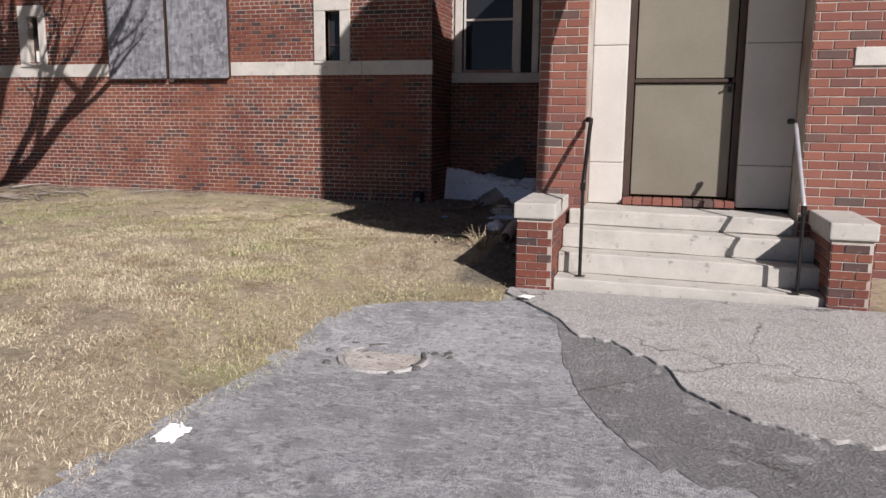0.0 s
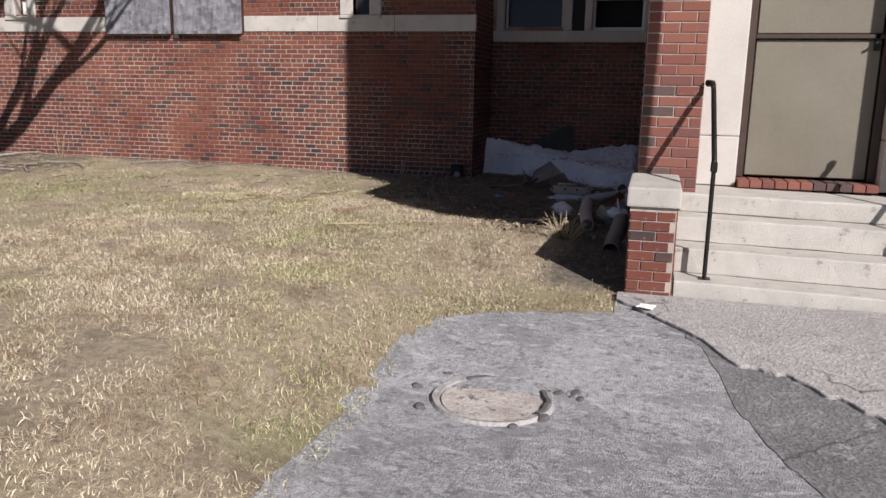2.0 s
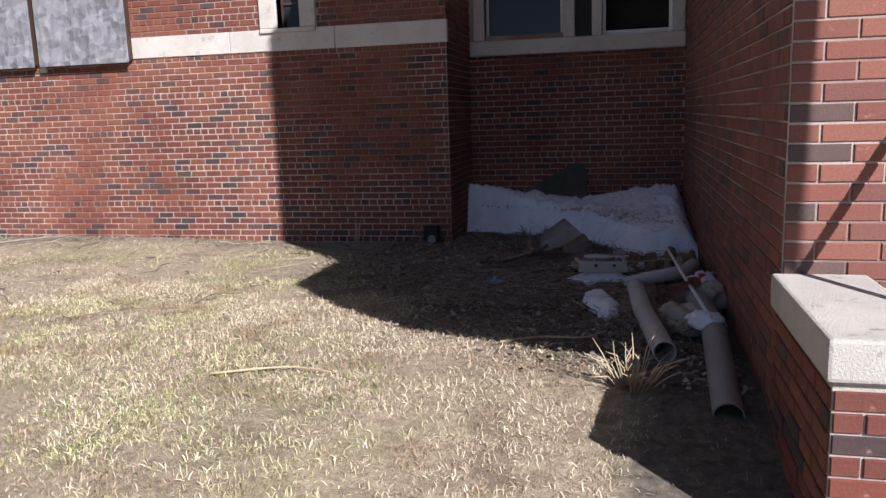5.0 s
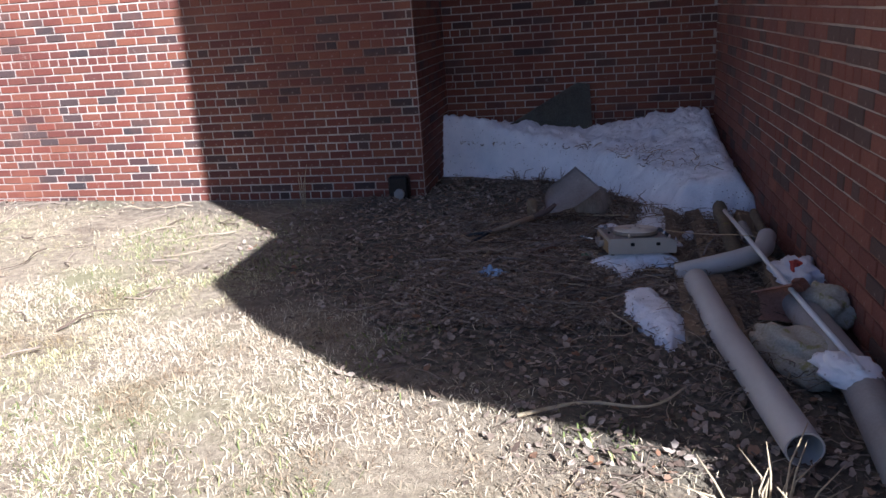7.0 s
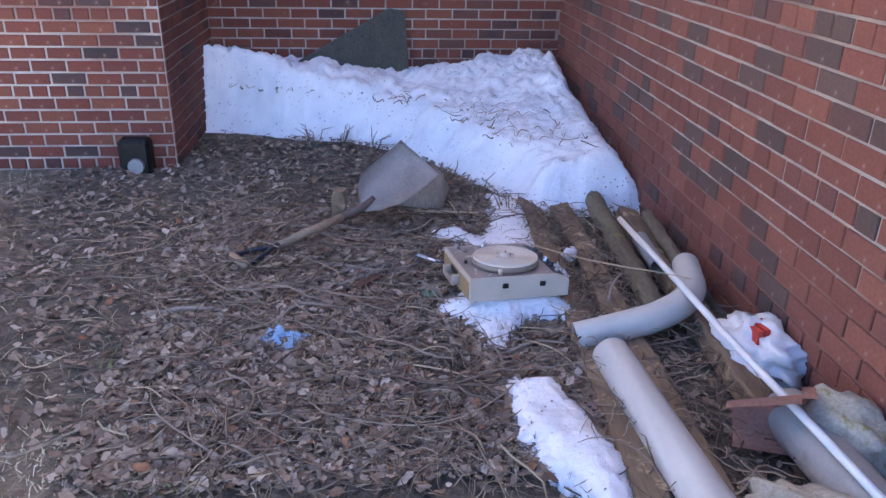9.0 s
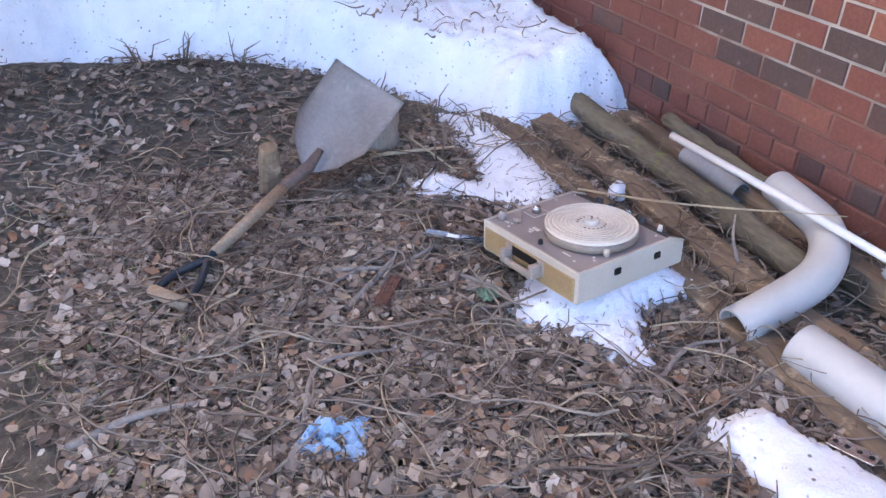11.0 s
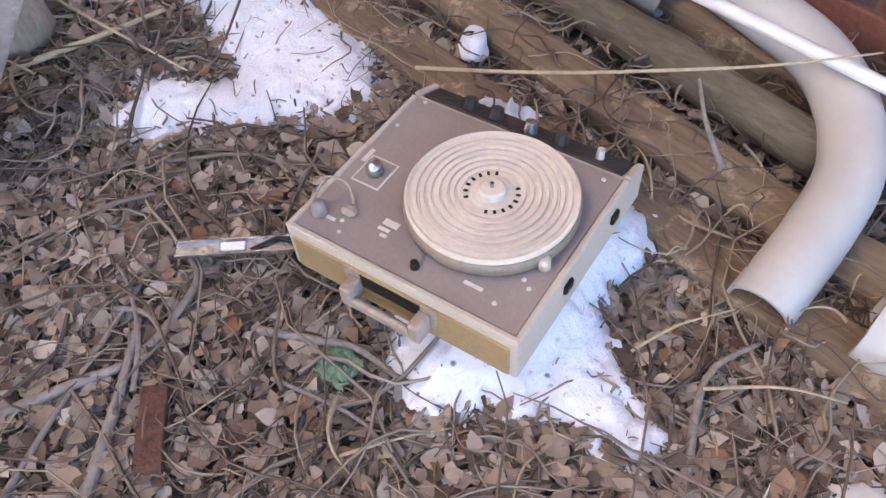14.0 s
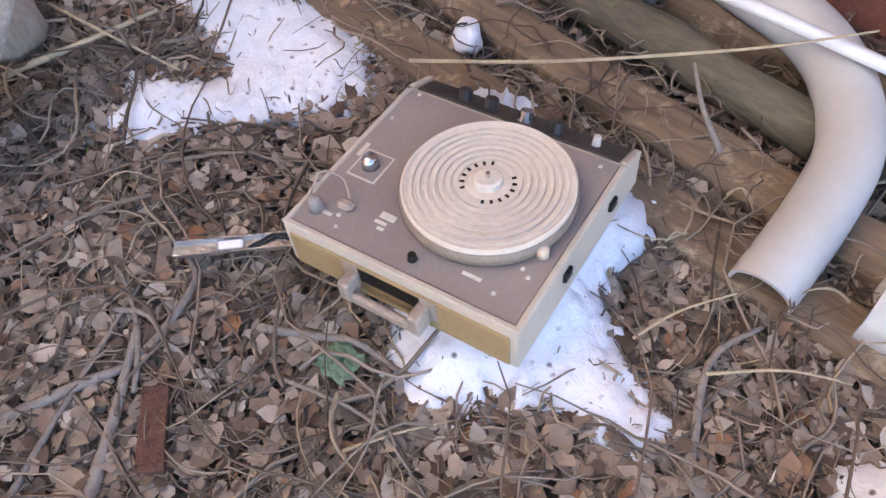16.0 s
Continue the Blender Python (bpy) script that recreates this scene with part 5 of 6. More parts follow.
for y0, y1 in ((-H2, -H2 + 0.012), (H2 - 0.012, H2)):
    lip = boxes(-CH * 0.5, CH * 0.5, y0, y1, 0, 0.006, bevel=0.002)
    bmesh.ops.transform(lip, matrix=Matrix.Translation((H2 - CH / 2, 0, HT - DROP / 2)) @ pose(0, 0, 0, 0, SLOPE, 0), verts=lip.verts[:])
    on_player("rim_strip", lip, M_CASE2, parent=case)
strip = on_player("control_strip", sl, M_STRIP, "black control strip")
px, py = -0.014, -0.048
on_player("platter", tubes([(px, py, HT + 0.003), (px, py, HT + 0.008), (px, py, HT + 0.026), (px, py, HT + 0.029)], [0.115, 0.131, 0.132, 0.129], 64), M_PLATTER, "beige metal platter", True)
bm = bmesh.new()
prof = [(0.002, 0.0075)]
r = 0.044
prof += [(0.030, 0.0075), (0.034, 0.006), (0.044, 0.006)]
while r < 0.121:
    prof += [(r, 0.0088), (r + 0.0055, 0.0092), (r + 0.0068, 0.0052), (r + 0.0100, 0.0050)]
    r += 0.0112
prof += [(0.1255, 0.0088), (0.1285, 0.007), (0.1285, 0.0)]
cols = []
for k in range(72):
    t = 2 * math.pi * k / 72
    cols.append([bm.verts.new((px + q * math.cos(t), py + q * math.sin(t), HT + 0.0295 + z)) for q, z in prof])
for k in range(72):
    for i in range(len(prof) - 1):
        bm.faces.new((cols[k][i], cols[k][i + 1], cols[(k + 1) % 72][i + 1], cols[(k + 1) % 72][i]))
bmesh.ops.recalc_face_normals(bm, faces=bm.faces[:])
mat = on_player("turntable_mat", bm, M_RUBBER, "ribbed cream rubber mat")
on_player("hub", tubes([(px, py, HT + 0.034), (px, py, HT + 0.045), (px, py, HT + 0.048)], [0.0225, 0.021, 0.017], 28), M_RUBBER, "cream adaptor hub", parent=mat)
on_player("spindle", tubes([(px, py, HT + 0.045), (px, py, HT + 0.056)], [0.0035, 0.003], 10), M_CHROME, parent=mat)
for base_t in (0.35, 3.45):
    bm = bmesh.new()
    for k in range(7):
        t = base_t + k * 0.33
        box(bm, -0.0022, 0.0022, -0.0035, 0.0035, 0, 0.0008, m=Matrix.Translation((px + 0.0385 * math.cos(t), py + 0.0385 * math.sin(t), HT + 0.0355)) @ pose(0, 0, 0, 0, 0, math.degrees(t) + 90))
    tagged(on_player("print", bm, M_IRON, "dark worn print", parent=mat), kind="stuff")
bm = boxes(-0.075, -0.015, 0.12, 0.172, HT + 0.0025, HT + 0.0032)
plate = on_player("dial_plate", bm, M_MARK, "cream outlined dial plate")
on_player("dial_face", boxes(-0.072, -0.018, 0.123, 0.169, HT + 0.0031, HT + 0.0038), M_DECK, parent=plate)
on_player("knob", tubes([(-0.045, 0.146, HT + 0.003), (-0.045, 0.146, HT + 0.018), (-0.045, 0.146, HT + 0.024)], [0.015, 0.0135, 0.010], 20), M_CHROME, "chrome selector knob", True)
for x, y, w, h in ((-0.02, 0.178, 0.03, 0.008), (-0.118, 0.062, 0.012, 0.026), (-0.132, 0.066, 0.006, 0.02), (-0.142, 0.06, 0.006, 0.012), (-0.15, -0.10, 0.006, 0.03), (-0.155, 0.15, 0.006, 0.022)):
    on_player("print", boxes(x - w / 2, x + w / 2, y - h / 2, y + h / 2, HT + 0.0026, HT + 0.0034), M_MARK, "worn cream print")
on_player("switch_knob", tubes([(-0.165, -0.012, HT + 0.002), (-0.165, -0.012, HT + 0.014)], [0.0075, 0.006], 12), M_IRON, "small black knob")
on_player("lever_knob", tubes([(-0.072, -0.168, HT + 0.002), (-0.072, -0.168, HT + 0.02), (-0.072, -0.168, HT + 0.024)], [0.009, 0.009, 0.006], 14), M_KNOB, "beige lever knob", True)
for x, y in ((-0.115, -0.168), (-0.105, -0.155), (-0.16, -0.14), (0.12, -0.165), (0.13, 0.17), (0.06, 0.178), (-0.17, 0.12), (-0.15, 0.13)):
    on_player("screw", tubes([(x, y, HT + 0.002), (x, y, HT + 0.0045)], [0.004, 0.003], 8), M_MARK)
on_player("tonearm_post", tubes([(-0.155, 0.168, HT + 0.002), (-0.155, 0.168, HT + 0.022), (-0.155, 0.168, HT + 0.027)], [0.013, 0.011, 0.008], 16), M_DECK, "grey tonearm post", True)
on_player("tonearm_rest", boxes(-0.142, -0.122, 0.115, 0.142, HT + 0.002, HT + 0.016, bevel=0.006), M_HANDLE)
on_player("wire", tubes(bend([(-0.15, 0.18, HT + 0.02), (-0.12, 0.175, HT + 0.045), (-0.105, 0.15, HT + 0.03), (-0.12, 0.13, HT + 0.012)], 5), 0.0018, 6), M_HANDLE, "thin broken wire")
for k, y in enumerate((0.105, 0.055, -0.01, -0.065)):
    bm = bmesh.new()
    m = Matrix.Translation((H2 - CH / 2, y, HT - DROP / 2 + 0.002)) @ pose(0, 0, 0, 0, SLOPE, 0)
    tube(bm, [m @ Vector((0, 0, 0)), m @ Vector((0, 0, 0.008)), m @ Vector((0, 0, 0.018))], [0.015, 0.013, 0.011], 10)
    on_player("knob", bm, M_STRIP if k != 2 else M_CHROME, "black fluted knob" if k != 2 else "chrome socket", parent=strip)
on_player("jack", tubes([(H2 - CH / 2, -0.135, HT - DROP / 2), (H2 - CH / 2 + 0.004, -0.135, HT - DROP / 2 + 0.02)], [0.008, 0.006], 10), M_MARK, "white jack plug", parent=strip)
bm = bmesh.new()
box(bm, -H2 - 0.034, -H2 - 0.022, -0.062, 0.077, 0.020, 0.040, bevel=0.005, segments=2)
for y in (0.068, -0.053):
    box(bm, -H2 - 0.036, -H2 - 0.003, y - 0.010, y + 0.010, 0.022, 0.062, bevel=0.005, segments=2)
handle = on_player("handle", bm, M_HANDLE, "worn grey-brown carrying handle", True)
for y in (0.075, -0.06):
    on_player("handle_plate", boxes(-H2 - 0.006, -H2 - 0.003, y - 0.014, y + 0.014, 0.030, 0.074, bevel=0.001), M_HANDLE, parent=handle)
# no hollow here: a black plate paints the shade behind the handle
on_player("handle_gap_shade", boxes(-H2 - 0.005, -H2 - 0.0032, -0.045, 0.06, 0.042, 0.068), M_IRON, "dark plate painting the shade behind the handle", parent=handle)
for x in (-0.06, 0.09):
    on_player("latch", boxes(x - 0.012, x + 0.012, -H2 - 0.006, -H2 + 0.002, HT - 0.042, HT - 0.022, bevel=0.003), M_IRON, "dark metal latch")
for x in (-0.19, 0.19):
    for y in (-0.19, 0.19):
        on_player("foot", tubes([(x * 0.9, y * 0.9, -0.008), (x * 0.9, y * 0.9, 0.002)], 0.012, 10), M_IRON)

# small litter by the player
tray = thing("metal_tray", -2.08, 11.39, 0.02, "bent silvery metal channel beside the record player", "metal channel")
a, b = Vector((-2.143, 11.432, 0.05)), Vector((-1.995, 11.29, 0.055))
d = (b - a).normalized()
m = Matrix.Translation((a + b) / 2) @ d.to_track_quat("X", "Z").to_matrix().to_4x4()
ln = (b - a).length
bm = bmesh.new()
for q in ((-0.014, 0.014, 0, 0.002), (-0.015, -0.012, 0, 0.008), (0.012, 0.015, 0, 0.008)):
    box(bm, -ln / 2, ln / 2, q[0], q[1], q[2], q[3], m=m)
part("channel", bm, M_CHROME, tray)
part("clip", boxes(-0.03, 0.01, -0.008, 0.008, 0.002, 0.008, bevel=0.002, m=m), M_PAPER, tray, "white clip")
part("wire", tubes([m @ Vector((0.02, -0.01, 0.006)), m @ Vector((0.06, 0.01, 0.008)), m @ Vector((ln / 2, 0.0, 0.006))], 0.003, 6), M_IRON, tray)
M_GLOVE = plain("pale_blue_cloth", (0.22, 0.34, 0.50), (0.36, 0.48, 0.62), 10, 120, 0.9, 0.5, spots=((0.08, 0.16, 0.32), 0.60))
# a glove, simplified to a crumpled blue sheet
crumpled("blue_glove", -2.66, 10.78, 0.012, 0.12, 0.17, 0.085, M_GLOVE, "crumpled pale blue glove, simplified to a cloth, on the leaves", "rag", 6.1)
crumpled("plastic_wrap", -1.555, 11.23, 0.05, 0.12, 0.07, 0.06, M_BAG, "clear crumpled plastic wrapper behind the record player", "wrapper", 4.1)
M_GREENLID = plain("green_leaf", (0.10, 0.17, 0.10), (0.20, 0.28, 0.18), 12, 80, 0.7, 0.3)
crumpled("green_leaf", -2.10, 11.10, 0.03, 0.055, 0.06, 0.02, M_GREENLID, "pale green round leaf on the litter", "leaf", 5.2)
timber((-2.305, 11.275, 0.025), (-2.385, 11.18, 0.025), 0.040, 0.018, "short rotten red-brown wood piece on the leaves", M_RUST)

bracket = thing("metal_bracket", -1.667, 10.307, 0.03, "flat perforated steel bracket lying beside the snow", "bracket")
a, b = Vector((-1.667, 10.307, 0.035)), Vector((-1.641, 10.208, 0.05))
m = Matrix.Translation((a + b) / 2) @ (b - a).normalized().to_track_quat("X", "Z").to_matrix().to_4x4()
half = (b - a).length / 2
part("plate", boxes(-half, half, -0.02, 0.02, 0, 0.004, bevel=0.001, m=m), M_CHROME, bracket)
# dark discs on the plate paint the darkness of bolt openings
for k in range(4):
    part("hole_disc", tubes([m @ Vector((half * (0.5 * k - 0.75), 0, 0.0035)), m @ Vector((half * (0.5 * k - 0.75), 0, 0.005))], 0.006, 10), M_IRON, bracket, "dark disc painting the shade in a bolt opening")

# ---- grass, leaves and twigs ----
def island_material(name, stops, rough=0.85, lawn=False):
    n = Nodes(name)
    rnd = n.tree.nodes.new("ShaderNodeNewGeometry").outputs["Random Per Island"]
    c = n.ramp(rnd, stops)
    c = n.mix(0.4, c, n.ramp(n.noise(60.0, 3.0), [(0.3, (0.45, 0.42, 0.40)), (0.7, (1, 1, 1))]), "MULTIPLY")
    if lawn:
        c = n.mix(1.0, c, n.ramp(n.noise(1.9, 5.0, 0.62), [(0.36, (0.55, 0.47, 0.40)), (0.50, (1, 1, 1))]), "MULTIPLY")
        c = n.mix(1.0, c, n.ramp(n.noise(0.55, 4.0, 0.6), [(0.47, (1, 1, 1)), (0.60, (0.87, 0.96, 0.72))]), "MULTIPLY")
    return n.done(c, rough)


M_STRAW = island_material("dry_grass", [(0.0, (0.34, 0.26, 0.165)), (0.3, (0.65, 0.56, 0.39)), (0.6, (0.82, 0.74, 0.555)), (0.82, (0.52, 0.415, 0.27)), (1.0, (0.20, 0.145, 0.095))], lawn=True)
M_GRASSGREEN = island_material("green_grass", [(0.0, (0.13, 0.17, 0.05)), (0.5, (0.20, 0.24, 0.075)), (1.0, (0.34, 0.33, 0.14))])
M_LEAF = island_material("dead_leaves", [(0.0, (0.085, 0.056, 0.038)), (0.22, (0.21, 0.155, 0.112)), (0.45, (0.38, 0.31, 0.24)), (0.68, (0.19, 0.135, 0.096)), (0.86, (0.52, 0.445, 0.36)), (0.95, (0.30, 0.21, 0.14)), (1.0, (0.27, 0.13, 0.065))])
M_TWIG = island_material("dead_twigs", [(0.0, (0.10, 0.068, 0.046)), (0.4, (0.20, 0.148, 0.108)), (0.75, (0.32, 0.255, 0.195)), (1.0, (0.44, 0.35, 0.225))])


def blades(name, spots, rng, length, width, material, label, category, lie=0.8):
    """Bent blades of dry grass, three points wide to a tip, at the spots given (n x 2)."""
    n = len(spots)
    z = np.array([ground_z(x, y) for x, y in spots])
    t = rng.uniform(0, 2 * np.pi, n)
    ln = length * rng.uniform(0.45, 1.25, n)
    w = width * rng.uniform(0.6, 1.4, n)
    up = rng.uniform(0.12, 1.0, n) ** lie
    d = np.stack([np.cos(t), np.sin(t)], 1)
    s = np.stack([-np.sin(t), np.cos(t)], 1)
    v = np.zeros((n, 5, 3))
    for k, (a, h, q) in enumerate(((0, 0, 1), (0, 0, -1), (0.5, 0.62, 0.8), (0.5, 0.62, -0.8), (1.0, 0.8, 0))):
        reach = (a * np.sqrt(np.maximum(0.02, 1 - up ** 2)) * ln)[:, None]
        v[:, k, :2] = spots + d * reach + s * (q * w / 2)[:, None]
        v[:, k, 2] = z - 0.004 + h * up * ln * rng.uniform(0.85, 1.1, n)
    base = (np.arange(n) * 5)[:, None]
    quads = (base + np.array([[0, 1, 3, 2]])).reshape(-1)
    tris = (base + np.array([[2, 3, 4]])).reshape(-1)
    me = bpy.data.meshes.new(name)
    me.vertices.add(n * 5)
    me.vertices.foreach_set("co", v.reshape(-1))
    me.loops.add(n * 7)
    me.loops.foreach_set("vertex_index", np.concatenate([quads, tris]).astype(np.int32))
    me.polygons.add(n * 2)
    me.polygons.foreach_set("loop_start", np.concatenate([np.arange(n) * 4, n * 4 + np.arange(n) * 3]).astype(np.int32))
    me.materials.append(material)
    me.update(calc_edges=True)
    me.validate()
    return tagged(new(name, me), label, category, kind="stuff")


def scatter(n, x0, x1, y0, y1, rng, keep):
    p = np.stack([rng.uniform(x0, x1, n), rng.uniform(y0, y1, n)], 1)
    chance = rng.uniform(0, 1, n)
    return p[[keep(x, y) > c for (x, y), c in zip(p, chance)]]


def bare(x, y):
    """Clumps and thin spots of the lawn."""
    return 0.46 + 1.25 * noise.noise((x * 1.6, y * 1.6, 9.0)) + 0.9 * noise.noise((x * 5, y * 5, 2.0))


def grows(x, y):
    if y > FY - 0.05 or (x > RX - 0.08 and y > 7.0) or (x > -0.96 and y > 7.05) or on_drive(x - 0.11, y - 0.09):
        return 0.0
    return max(0.0, min(1.0, bare(x, y) + 0.35)) * (1 - 0.93 * litter_shade_amount(x, y))


rng = np.random.default_rng(7)
blades("dry_grass", np.concatenate([scatter(330000, -6.5, -0.9, 2.3, 11.0, rng, grows), scatter(210000, -13.5, -3.0, 3.0, 12.85, rng, grows), scatter(60000, -5.0, -2.0, -1.0, 3.0, rng, grows)]), rng, 0.050, 0.0036, M_STRAW, "short dry straw-coloured lawn grass", "grass", 2.0)
green = lambda x, y: grows(x, y) * smooth((noise.noise((x * 0.55, y * 0.55, 4.2)) + 0.02) * 4) * 0.8
blades("green_grass", scatter(110000, -12.0, -1.5, 4.0, 12.4, rng, green), rng, 0.055, 0.0045, M_GRASSGREEN, "green tufts of new grass in the lawn", "grass", 0.6)
nook_green = lambda x, y: litter_shade_amount(x, y) * smooth((noise.noise((x * 1.5, y * 1.5, 6.0)) - 0.12) * 6) * 0.5 if x < -1.9 and 8.5 < y < 12 else 0.0
blades("weeds", scatter(16000, -4.5, -1.9, 8.8, 11.8, rng, nook_green), rng, 0.05, 0.009, M_GRASSGREEN, "small green weeds among the leaves", "weeds", 0.6)
in_nook = lambda x, y: 0.0 if x > RX - 0.05 or y > (FY if x < CX else 13.6) - 0.05 else 0.0 if -2.2 < x < -1.4 and 9.7 < y < 12.4 and any(inside_by(q, x, y) > 0.055 for q in PATCHES) else litter_shade_amount(x, y)


def leaves(name, spots, rng, size, material, label):
    """Curled dead leaves, drawn out to a tip: a fan of nine points each."""
    n, m = len(spots), 9
    out = np.array([1.25, 0.92, 0.80, 0.74, 0.70, 0.70, 0.74, 0.80, 0.92])
    v = np.zeros((n, m + 1, 3))
    t0, tilt, roll = rng.uniform(0, 6.28, n), rng.uniform(-0.5, 0.5, n), rng.uniform(-0.5, 0.5, n)
    r = size * rng.uniform(0.3, 1.5, n) ** 1.25
    slim = rng.uniform(0.3, 0.95, n)
    z = np.array([ground_z(x, y) for x, y in spots]) + rng.uniform(0.004, 0.03, n)
    v[:, 0, :2], v[:, 0, 2] = spots, z
    for k in range(m):
        a = t0 + 2 * np.pi * k / m
        q = r * out[k] * rng.uniform(0.72, 1.18, n) * (slim + (1 - slim) * np.abs(np.cos(a - t0)))
        dx, dy = q * np.cos(a), q * np.sin(a)
        v[:, k + 1, 0], v[:, k + 1, 1] = spots[:, 0] + dx, spots[:, 1] + dy
        v[:, k + 1, 2] = np.maximum(z - 0.012, z + dx * tilt + dy * roll + 0.34 * q * rng.uniform(-0.7, 1.0, n))
    f = np.array([(0, k + 1, (k + 1) % m + 1) for k in range(m)])
    idx = ((np.arange(n) * (m + 1))[:, None, None] + f[None]).reshape(-1)
    me = bpy.data.meshes.new(name)
    me.vertices.add(n * (m + 1))
    me.vertices.foreach_set("co", v.reshape(-1))
    me.loops.add(len(idx))
    me.loops.foreach_set("vertex_index", idx.astype(np.int32))
    me.polygons.add(n * m)
    me.polygons.foreach_set("loop_start", (np.arange(n * m) * 3).astype(np.int32))
    me.materials.append(material)
    me.update(calc_edges=True)
    me.validate()
    return tagged(new(name, me), label, "leaves", kind="stuff")


leaves("dead_leaves", np.concatenate([scatter(15000, -4.6, RX, 8.4, 13.6, rng, in_nook), scatter(26000, -3.2, -1.45, 10.0, 12.2, rng, in_nook), scatter(2500, -13, -4, 11, 12.85, rng, in_nook)]), rng, 0.0165, M_LEAF, "curled brown dead leaves covering the nook")


def twig_heap(name, count, area, keep, size, radius, label, seed, lift=0.0):
    r = random.Random(seed)
    verts, faces = [], []
    while count > 0:
        x, y = r.uniform(area[0], area[1]), r.uniform(area[2], area[3])
        if keep(x, y) < r.random():
            count -= 0.2
            continue
        count -= 1
        t, ln, rad = r.uniform(0, 6.28), size * r.choice((0.3, 0.5, 0.7, 1.0, 1.4)), radius * r.uniform(0.5, 1.4)
        bendy, wave, z0, rise = r.uniform(-1.9, 1.9), r.uniform(-0.9, 0.9), lift + r.uniform(0.006, 0.03), r.uniform(-0.02, 0.10)
        px, py = x, y
        for k in range(8):
            s = k / 7
            zz = ground_z(px, py) + z0 + rise * ln * s + 0.012 * math.sin(s * 5 + x * 9)
            rr = rad * (1 - 0.6 * s)
            a = t + bendy * s + wave * math.sin(s * 6.5)
            nx, ny = -math.sin(a), math.cos(a)
            b = len(verts)
            verts += [(px + nx * rr, py + ny * rr, zz - rr * 0.5), (px - nx * rr, py - ny * rr, zz - rr * 0.5), (px, py, zz + rr)]
            if k:
                faces += [(b - 3 + i, b - 3 + (i + 1) % 3, b + (i + 1) % 3, b + i) for i in range(3)]
            px, py = px + math.cos(a) * ln / 7, py + math.sin(a) * ln / 7
    ob = new(name, mesh_of(name, verts, faces, M_TWIG, True))
    return tagged(ob, label, "twigs", kind="stuff")


blades("dry_straw", np.concatenate([scatter(3500, -3.2, -1.3, 10.0, 12.2, rng, in_nook), scatter(5000, -4.5, -1.0, 8.6, 13.3, rng, in_nook)]), rng, 0.065, 0.0034, M_TWIG, "flattened dead stems among the leaves", "straw", 2.6)
twig_heap("twigs", 2600, (-4.3, RX - 0.1, 8.6, 13.4), in_nook, 0.17, 0.0026, "fine dead twigs strewn over the leaves", 3)
twig_heap("twigs", 7200, (-3.2, -1.3, 10.0, 12.2), in_nook, 0.15, 0.0021, "fine dead stems strewn round the record player", 4)
twig_heap("twigs", 500, (-13, -4.5, 9.5, 12.8), lambda x, y: 0.2 + litter_shade_amount(x, y), 0.4, 0.006, "dead twigs along the foot of the wall", 5)
twig_heap("twigs", 350, (-3.4, -1.2, 12.2, 14.0), lambda x, y: 1.0 if inside_by([(-3.4, 13.5), (-2.2, 13.0), (-1.5, 11.95), (-1.0, 12.0), (-1.0, 12.6), (-2.0, 13.4), (-3.4, 13.7)], x, y) > 0 else 0.0, 0.12, 0.003, "dead stems along the foot of the snow bank", 6)

twig_heap("twigs", 420, (-3.2, -1.4, 10.0, 12.2), in_nook, 0.42, 0.0034, "long curling vine stems over the leaves", 14, 0.02)
on_snow = lambda x, y: 1.0 if any(inside_by(q, x, y) > 0 for q in PATCHES) else 0.0
twig_heap("twigs", 120, (-2.15, -1.45, 9.7, 12.3), on_snow, 0.026, 0.0018, "specks of bark and stem on the snow patches", 15, 0.034)
twig_heap("twigs", 260, (-3.4, -1.0, 12.2, 13.9), lambda x, y: 0.8 if inside_by([(-3.4, 13.75), (-2.2, 13.3), (-1.5, 12.1), (-1.0, 12.1), (-1.0, 13.9), (-3.4, 13.9)], x, y) > 0 else 0.0, 0.10, 0.004, "dark twigs lying on the snow bank", 16, 0.30)
twig_heap("twigs", 620, (-1.62, -0.98, 9.2, 12.0), lambda x, y: 1.0, 0.16, 0.0026, "dead twigs and stems tangled over the timbers", 8, 0.055)

M_STICK = plain("grey_stick", (0.17, 0.14, 0.115), (0.31, 0.27, 0.23), 10, 90, 0.9, 0.4)
M_PALESTICK = plain("pale_cane", (0.36, 0.28, 0.165), (0.50, 0.41, 0.27), 10, 90, 0.7, 0.3)


def stick(pts, r, label, material=M_STICK, lift=True, name="stick"):
    pts = [(x, y, (ground_z(x, y) if lift else 0) + z) for x, y, z in pts]
    c = bend(pts, 5)
    n = len(c)
    ob = part(name, tubes(c, [r * (1 - 0.55 * k / (n - 1)) for k in range(n)], 8), material, None, smooth=True)
    return tagged(ob, label, "stick", "sticks on the ground")


stick([(-2.50, 11.42, 0.02), (-2.38, 11.37, 0.03), (-2.29, 11.34, 0.03), (-2.16, 11.37, 0.04), (-2.13, 11.42, 0.04)], 0.010, "grey bent stick on the leaves")
stick([(-2.48, 11.21, 0.02), (-2.37, 11.29, 0.03), (-2.26, 11.38, 0.04)], 0.012, "thick grey stick on the leaves")
stick([(-2.27, 11.44, 0.03), (-2.24, 11.38, 0.04), (-2.26, 11.30, 0.03)], 0.006, "thin grey twig across the sticks")
stick([(-1.91, 10.61, 0.02), (-1.75, 10.68, 0.04), (-1.65, 10.65, 0.05)], 0.008, "grey twig beside the snow")
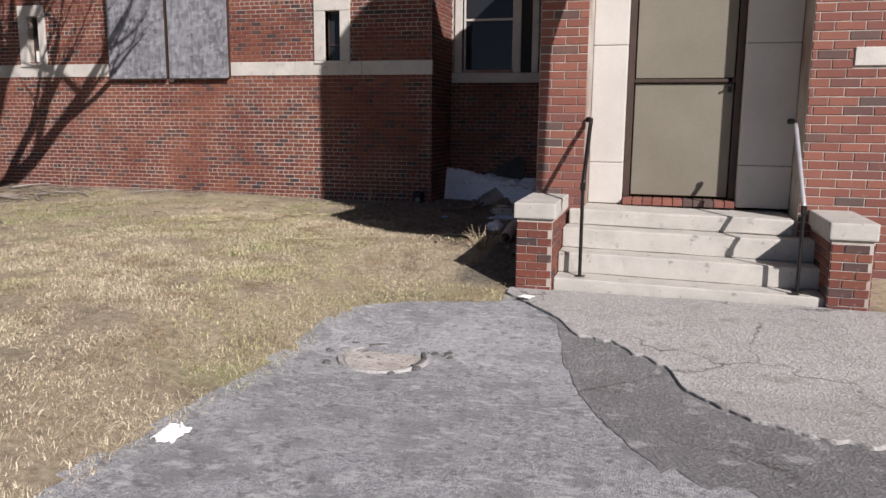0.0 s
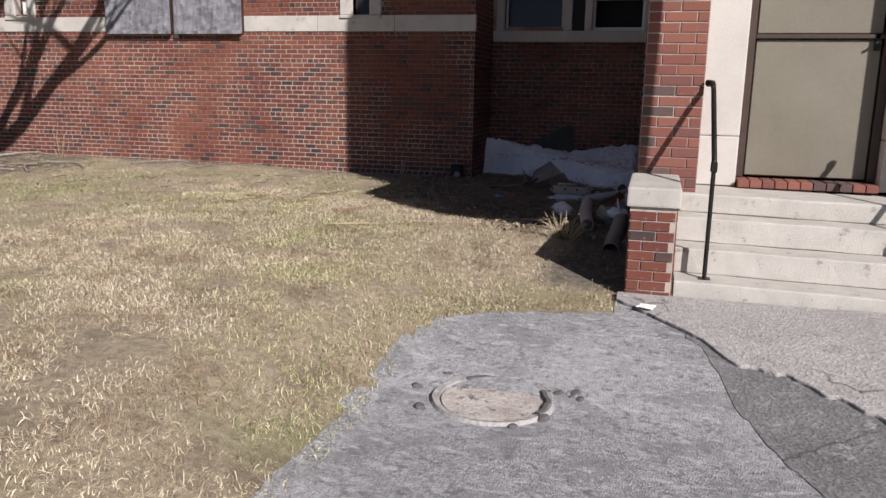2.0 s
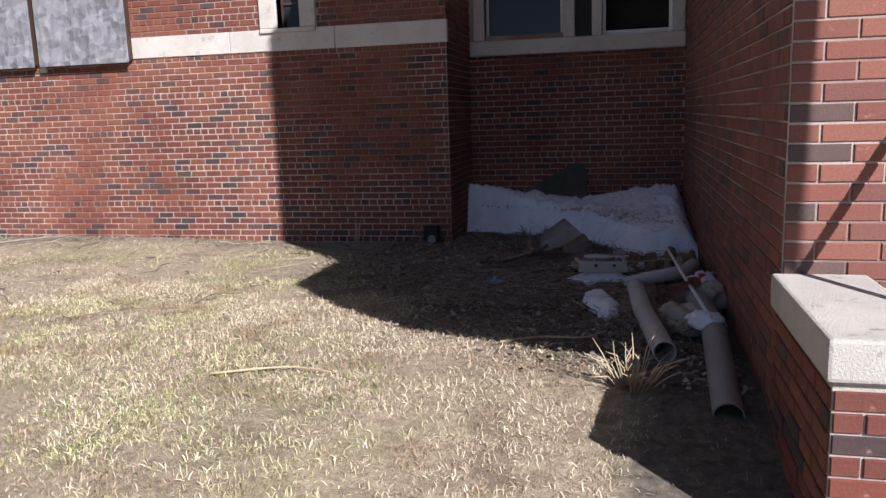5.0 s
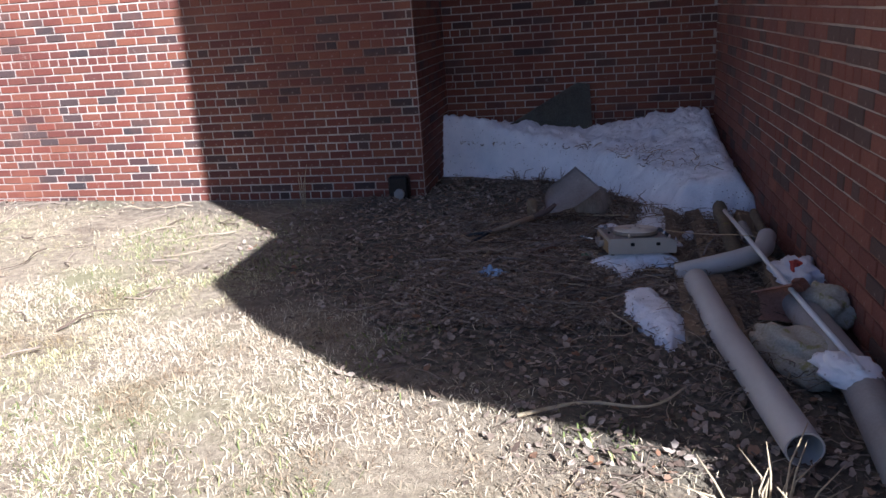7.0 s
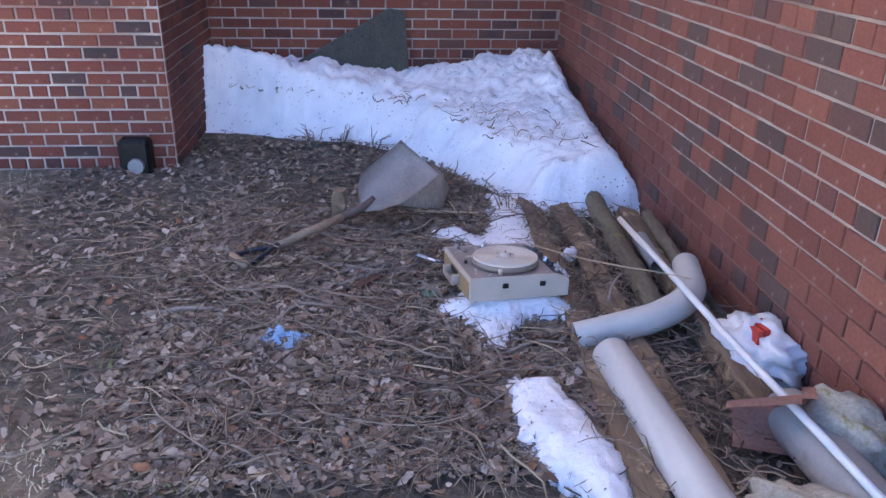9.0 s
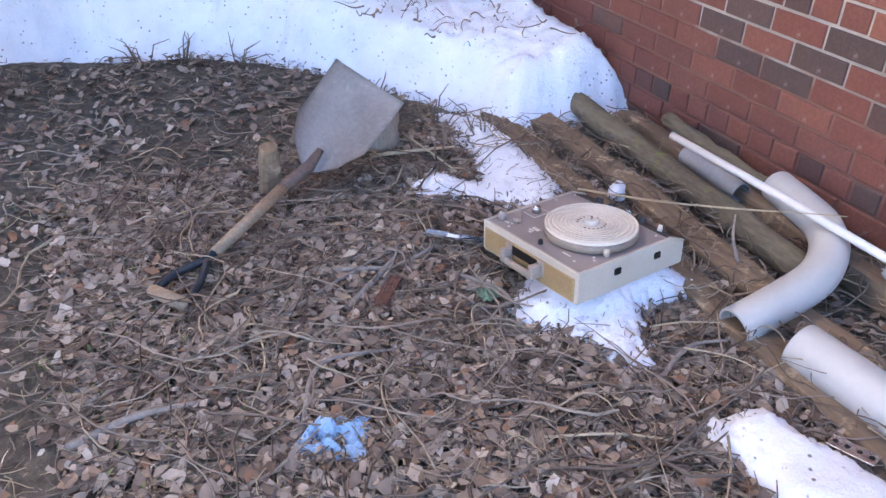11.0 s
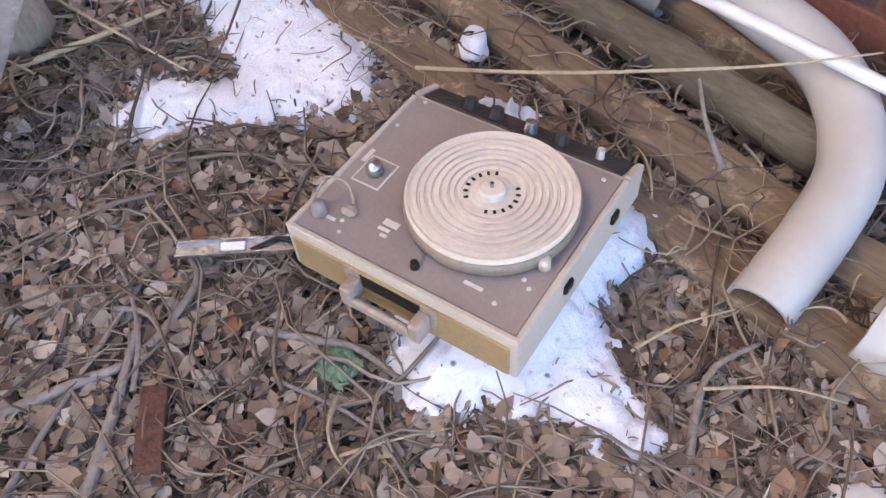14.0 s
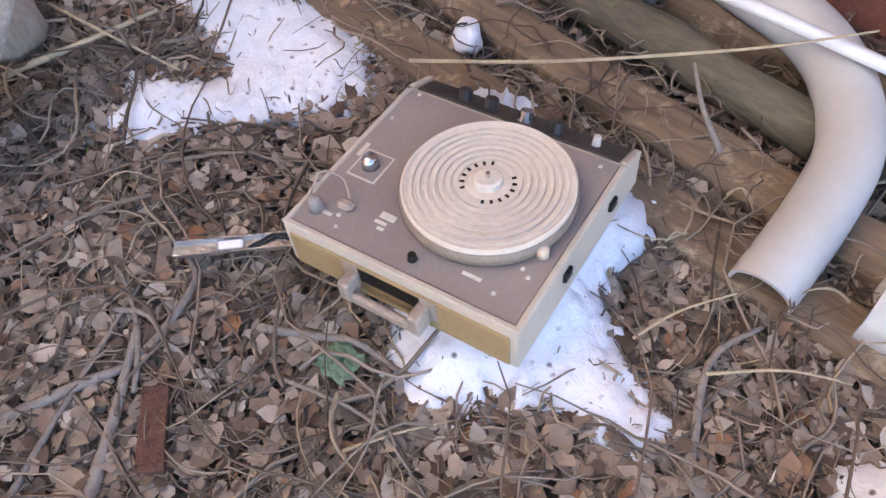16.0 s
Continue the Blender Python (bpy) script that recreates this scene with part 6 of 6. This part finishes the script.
stick([(-2.14, 11.24, 0.03), (-2.09, 11.15, 0.04), (-2.06, 11.09, 0.04), (-2.05, 10.94, 0.03)], 0.008, "grey stick before the record player")
stick([(-3.19, 10.98, 0.02), (-3.04, 11.01, 0.03), (-2.87, 11.0, 0.02)], 0.014, "thick grey branch piece on the leaves")
stick([(-2.71, 10.83, 0.02), (-2.62, 10.99, 0.05), (-2.42, 10.99, 0.03)], 0.008, "thin grey stick near the blue glove")
stick([(-2.66, 11.24, 0.02), (-2.45, 11.34, 0.03), (-2.2, 11.45, 0.03)], 0.007, "long grey twig on the leaves")
stick([(-2.10, 12.02, 0.04), (-1.96, 11.97, 0.05), (-1.80, 11.92, 0.06)], 0.009, "pale stick beside the shovel blade", M_PALESTICK)
stick([(-1.606, 11.406, 0.10), (-1.481, 11.188, 0.14), (-1.345, 10.976, 0.19), (-1.273, 10.869, 0.22), (-1.165, 10.767, 0.235)], 0.004, "long pale cane laid over the timbers", M_PALESTICK)
stick([(-1.433, 10.859, 0.10), (-1.404, 10.923, 0.14), (-1.352, 10.979, 0.17)], 0.006, "grey twig standing between the timbers")
stick([(-1.928, 12.119, 0.05), (-1.906, 11.932, 0.06), (-1.872, 11.761, 0.05)], 0.004, "thin pale stem crossing the stick", M_PALESTICK)
stick([(-2.332, 11.297, 0.03), (-2.27, 11.367, 0.04), (-2.221, 11.481, 0.03), (-2.224, 11.565, 0.02)], 0.005, "thin brown twig across the sticks")
stick([(-1.771, 10.674, 0.05), (-1.698, 10.59, 0.06), (-1.65, 10.507, 0.05)], 0.003, "thin pale straw before the planks", M_PALESTICK)
stick([(-1.785, 10.788, 0.04), (-1.706, 10.759, 0.05), (-1.627, 10.706, 0.06)], 0.003, "thin pale straw on the plank", M_PALESTICK)
stick([(-2.194, 11.001, 0.03), (-2.126, 10.957, 0.04), (-2.056, 10.911, 0.03)], 0.003, "thin pale straw on the leaves", M_PALESTICK)
stick([(-2.72, 11.306, 0.03), (-2.733, 11.076, 0.04), (-2.801, 10.937, 0.03)], 0.004, "curved pale stem on the leaves", M_PALESTICK)
stick([(-2.18, 11.163, 0.03), (-2.139, 11.005, 0.04), (-2.166, 10.866, 0.03)], 0.004, "curved brown stem on the leaves")
stick([(-2.242, 10.579, 0.03), (-2.082, 10.506, 0.04), (-1.959, 10.427, 0.03)], 0.004, "long pale stem near the snow", M_PALESTICK)
stick([(-3.9, 8.3, 0.02), (-3.5, 8.45, 0.03), (-3.2, 8.4, 0.03)], 0.008, "pale stick on the lawn", M_PALESTICK)
stick([(-2.35, 9.1, 0.02), (-2.1, 9.2, 0.03), (-1.85, 9.15, 0.05), (-1.7, 9.3, 0.06)], 0.009, "pale forked stick in the shade", M_PALESTICK)
for k in range(14):
    r = random.Random(k)
    x, y, t = r.uniform(-12.8, -9.0), r.uniform(9.2, 12.4), r.uniform(0, 6.28)
    stick([(x, y, 0.03), (x + 0.4 * math.cos(t), y + 0.4 * math.sin(t), 0.06), (x + 0.9 * math.cos(t + 0.3), y + 0.9 * math.sin(t + 0.3), 0.03)], r.uniform(0.012, 0.03), "fallen dead branch on the lawn by the trees")


def dry_clump(name, x, y, n, height, spreadout, label, seed, material=M_PALESTICK):
    r = random.Random(seed)
    ob = thing(name, x, y, ground_z(x, y), label, "dry plant")
    for _ in range(n):
        t, q, h = r.uniform(0, 6.28), spreadout * r.random() ** 0.5, height * r.uniform(0.45, 1.1)
        bx, by = x + 0.4 * q * math.cos(t), y + 0.4 * q * math.sin(t)
        ex, ey = x + q * 1.5 * math.cos(t), y + q * 1.5 * math.sin(t)
        z = ground_z(bx, by)
        part("stem", tubes([(bx, by, z - 0.01), ((bx + ex) / 2, (by + ey) / 2, z + h * 0.65), (ex + r.uniform(-0.05, 0.05), ey, z + h * r.uniform(0.75, 1.0))], [0.004, 0.0034, 0.0015] if material is M_PALESTICK else [0.0035, 0.003, 0.0015], 5), material, ob, smooth=True)


dry_clump("dry_reeds", -1.55, 8.45, 46, 0.27, 0.20, "clump of pale broken dry stems at the lawn's edge", 2)
dry_clump("dry_weed", -4.57, 12.70, 5, 0.36, 0.07, "single dry weed stalk at the foot of the wall", 3)
dry_clump("dry_weed", -10.7, 12.4, 7, 0.5, 0.2, "dry weed stalks at the foot of the wall", 4)
for k, (x, y) in enumerate(((-2.72, 13.44), (-2.55, 13.42), (-2.32, 13.2), (-1.92, 12.55), (-1.76, 12.2), (-1.62, 12.02), (-1.86, 11.92))):
    dry_clump("dead_weed", x, y, 7, 0.17, 0.09, "dark dead weed stems at the edge of the snow", 20 + k, M_TWIG)
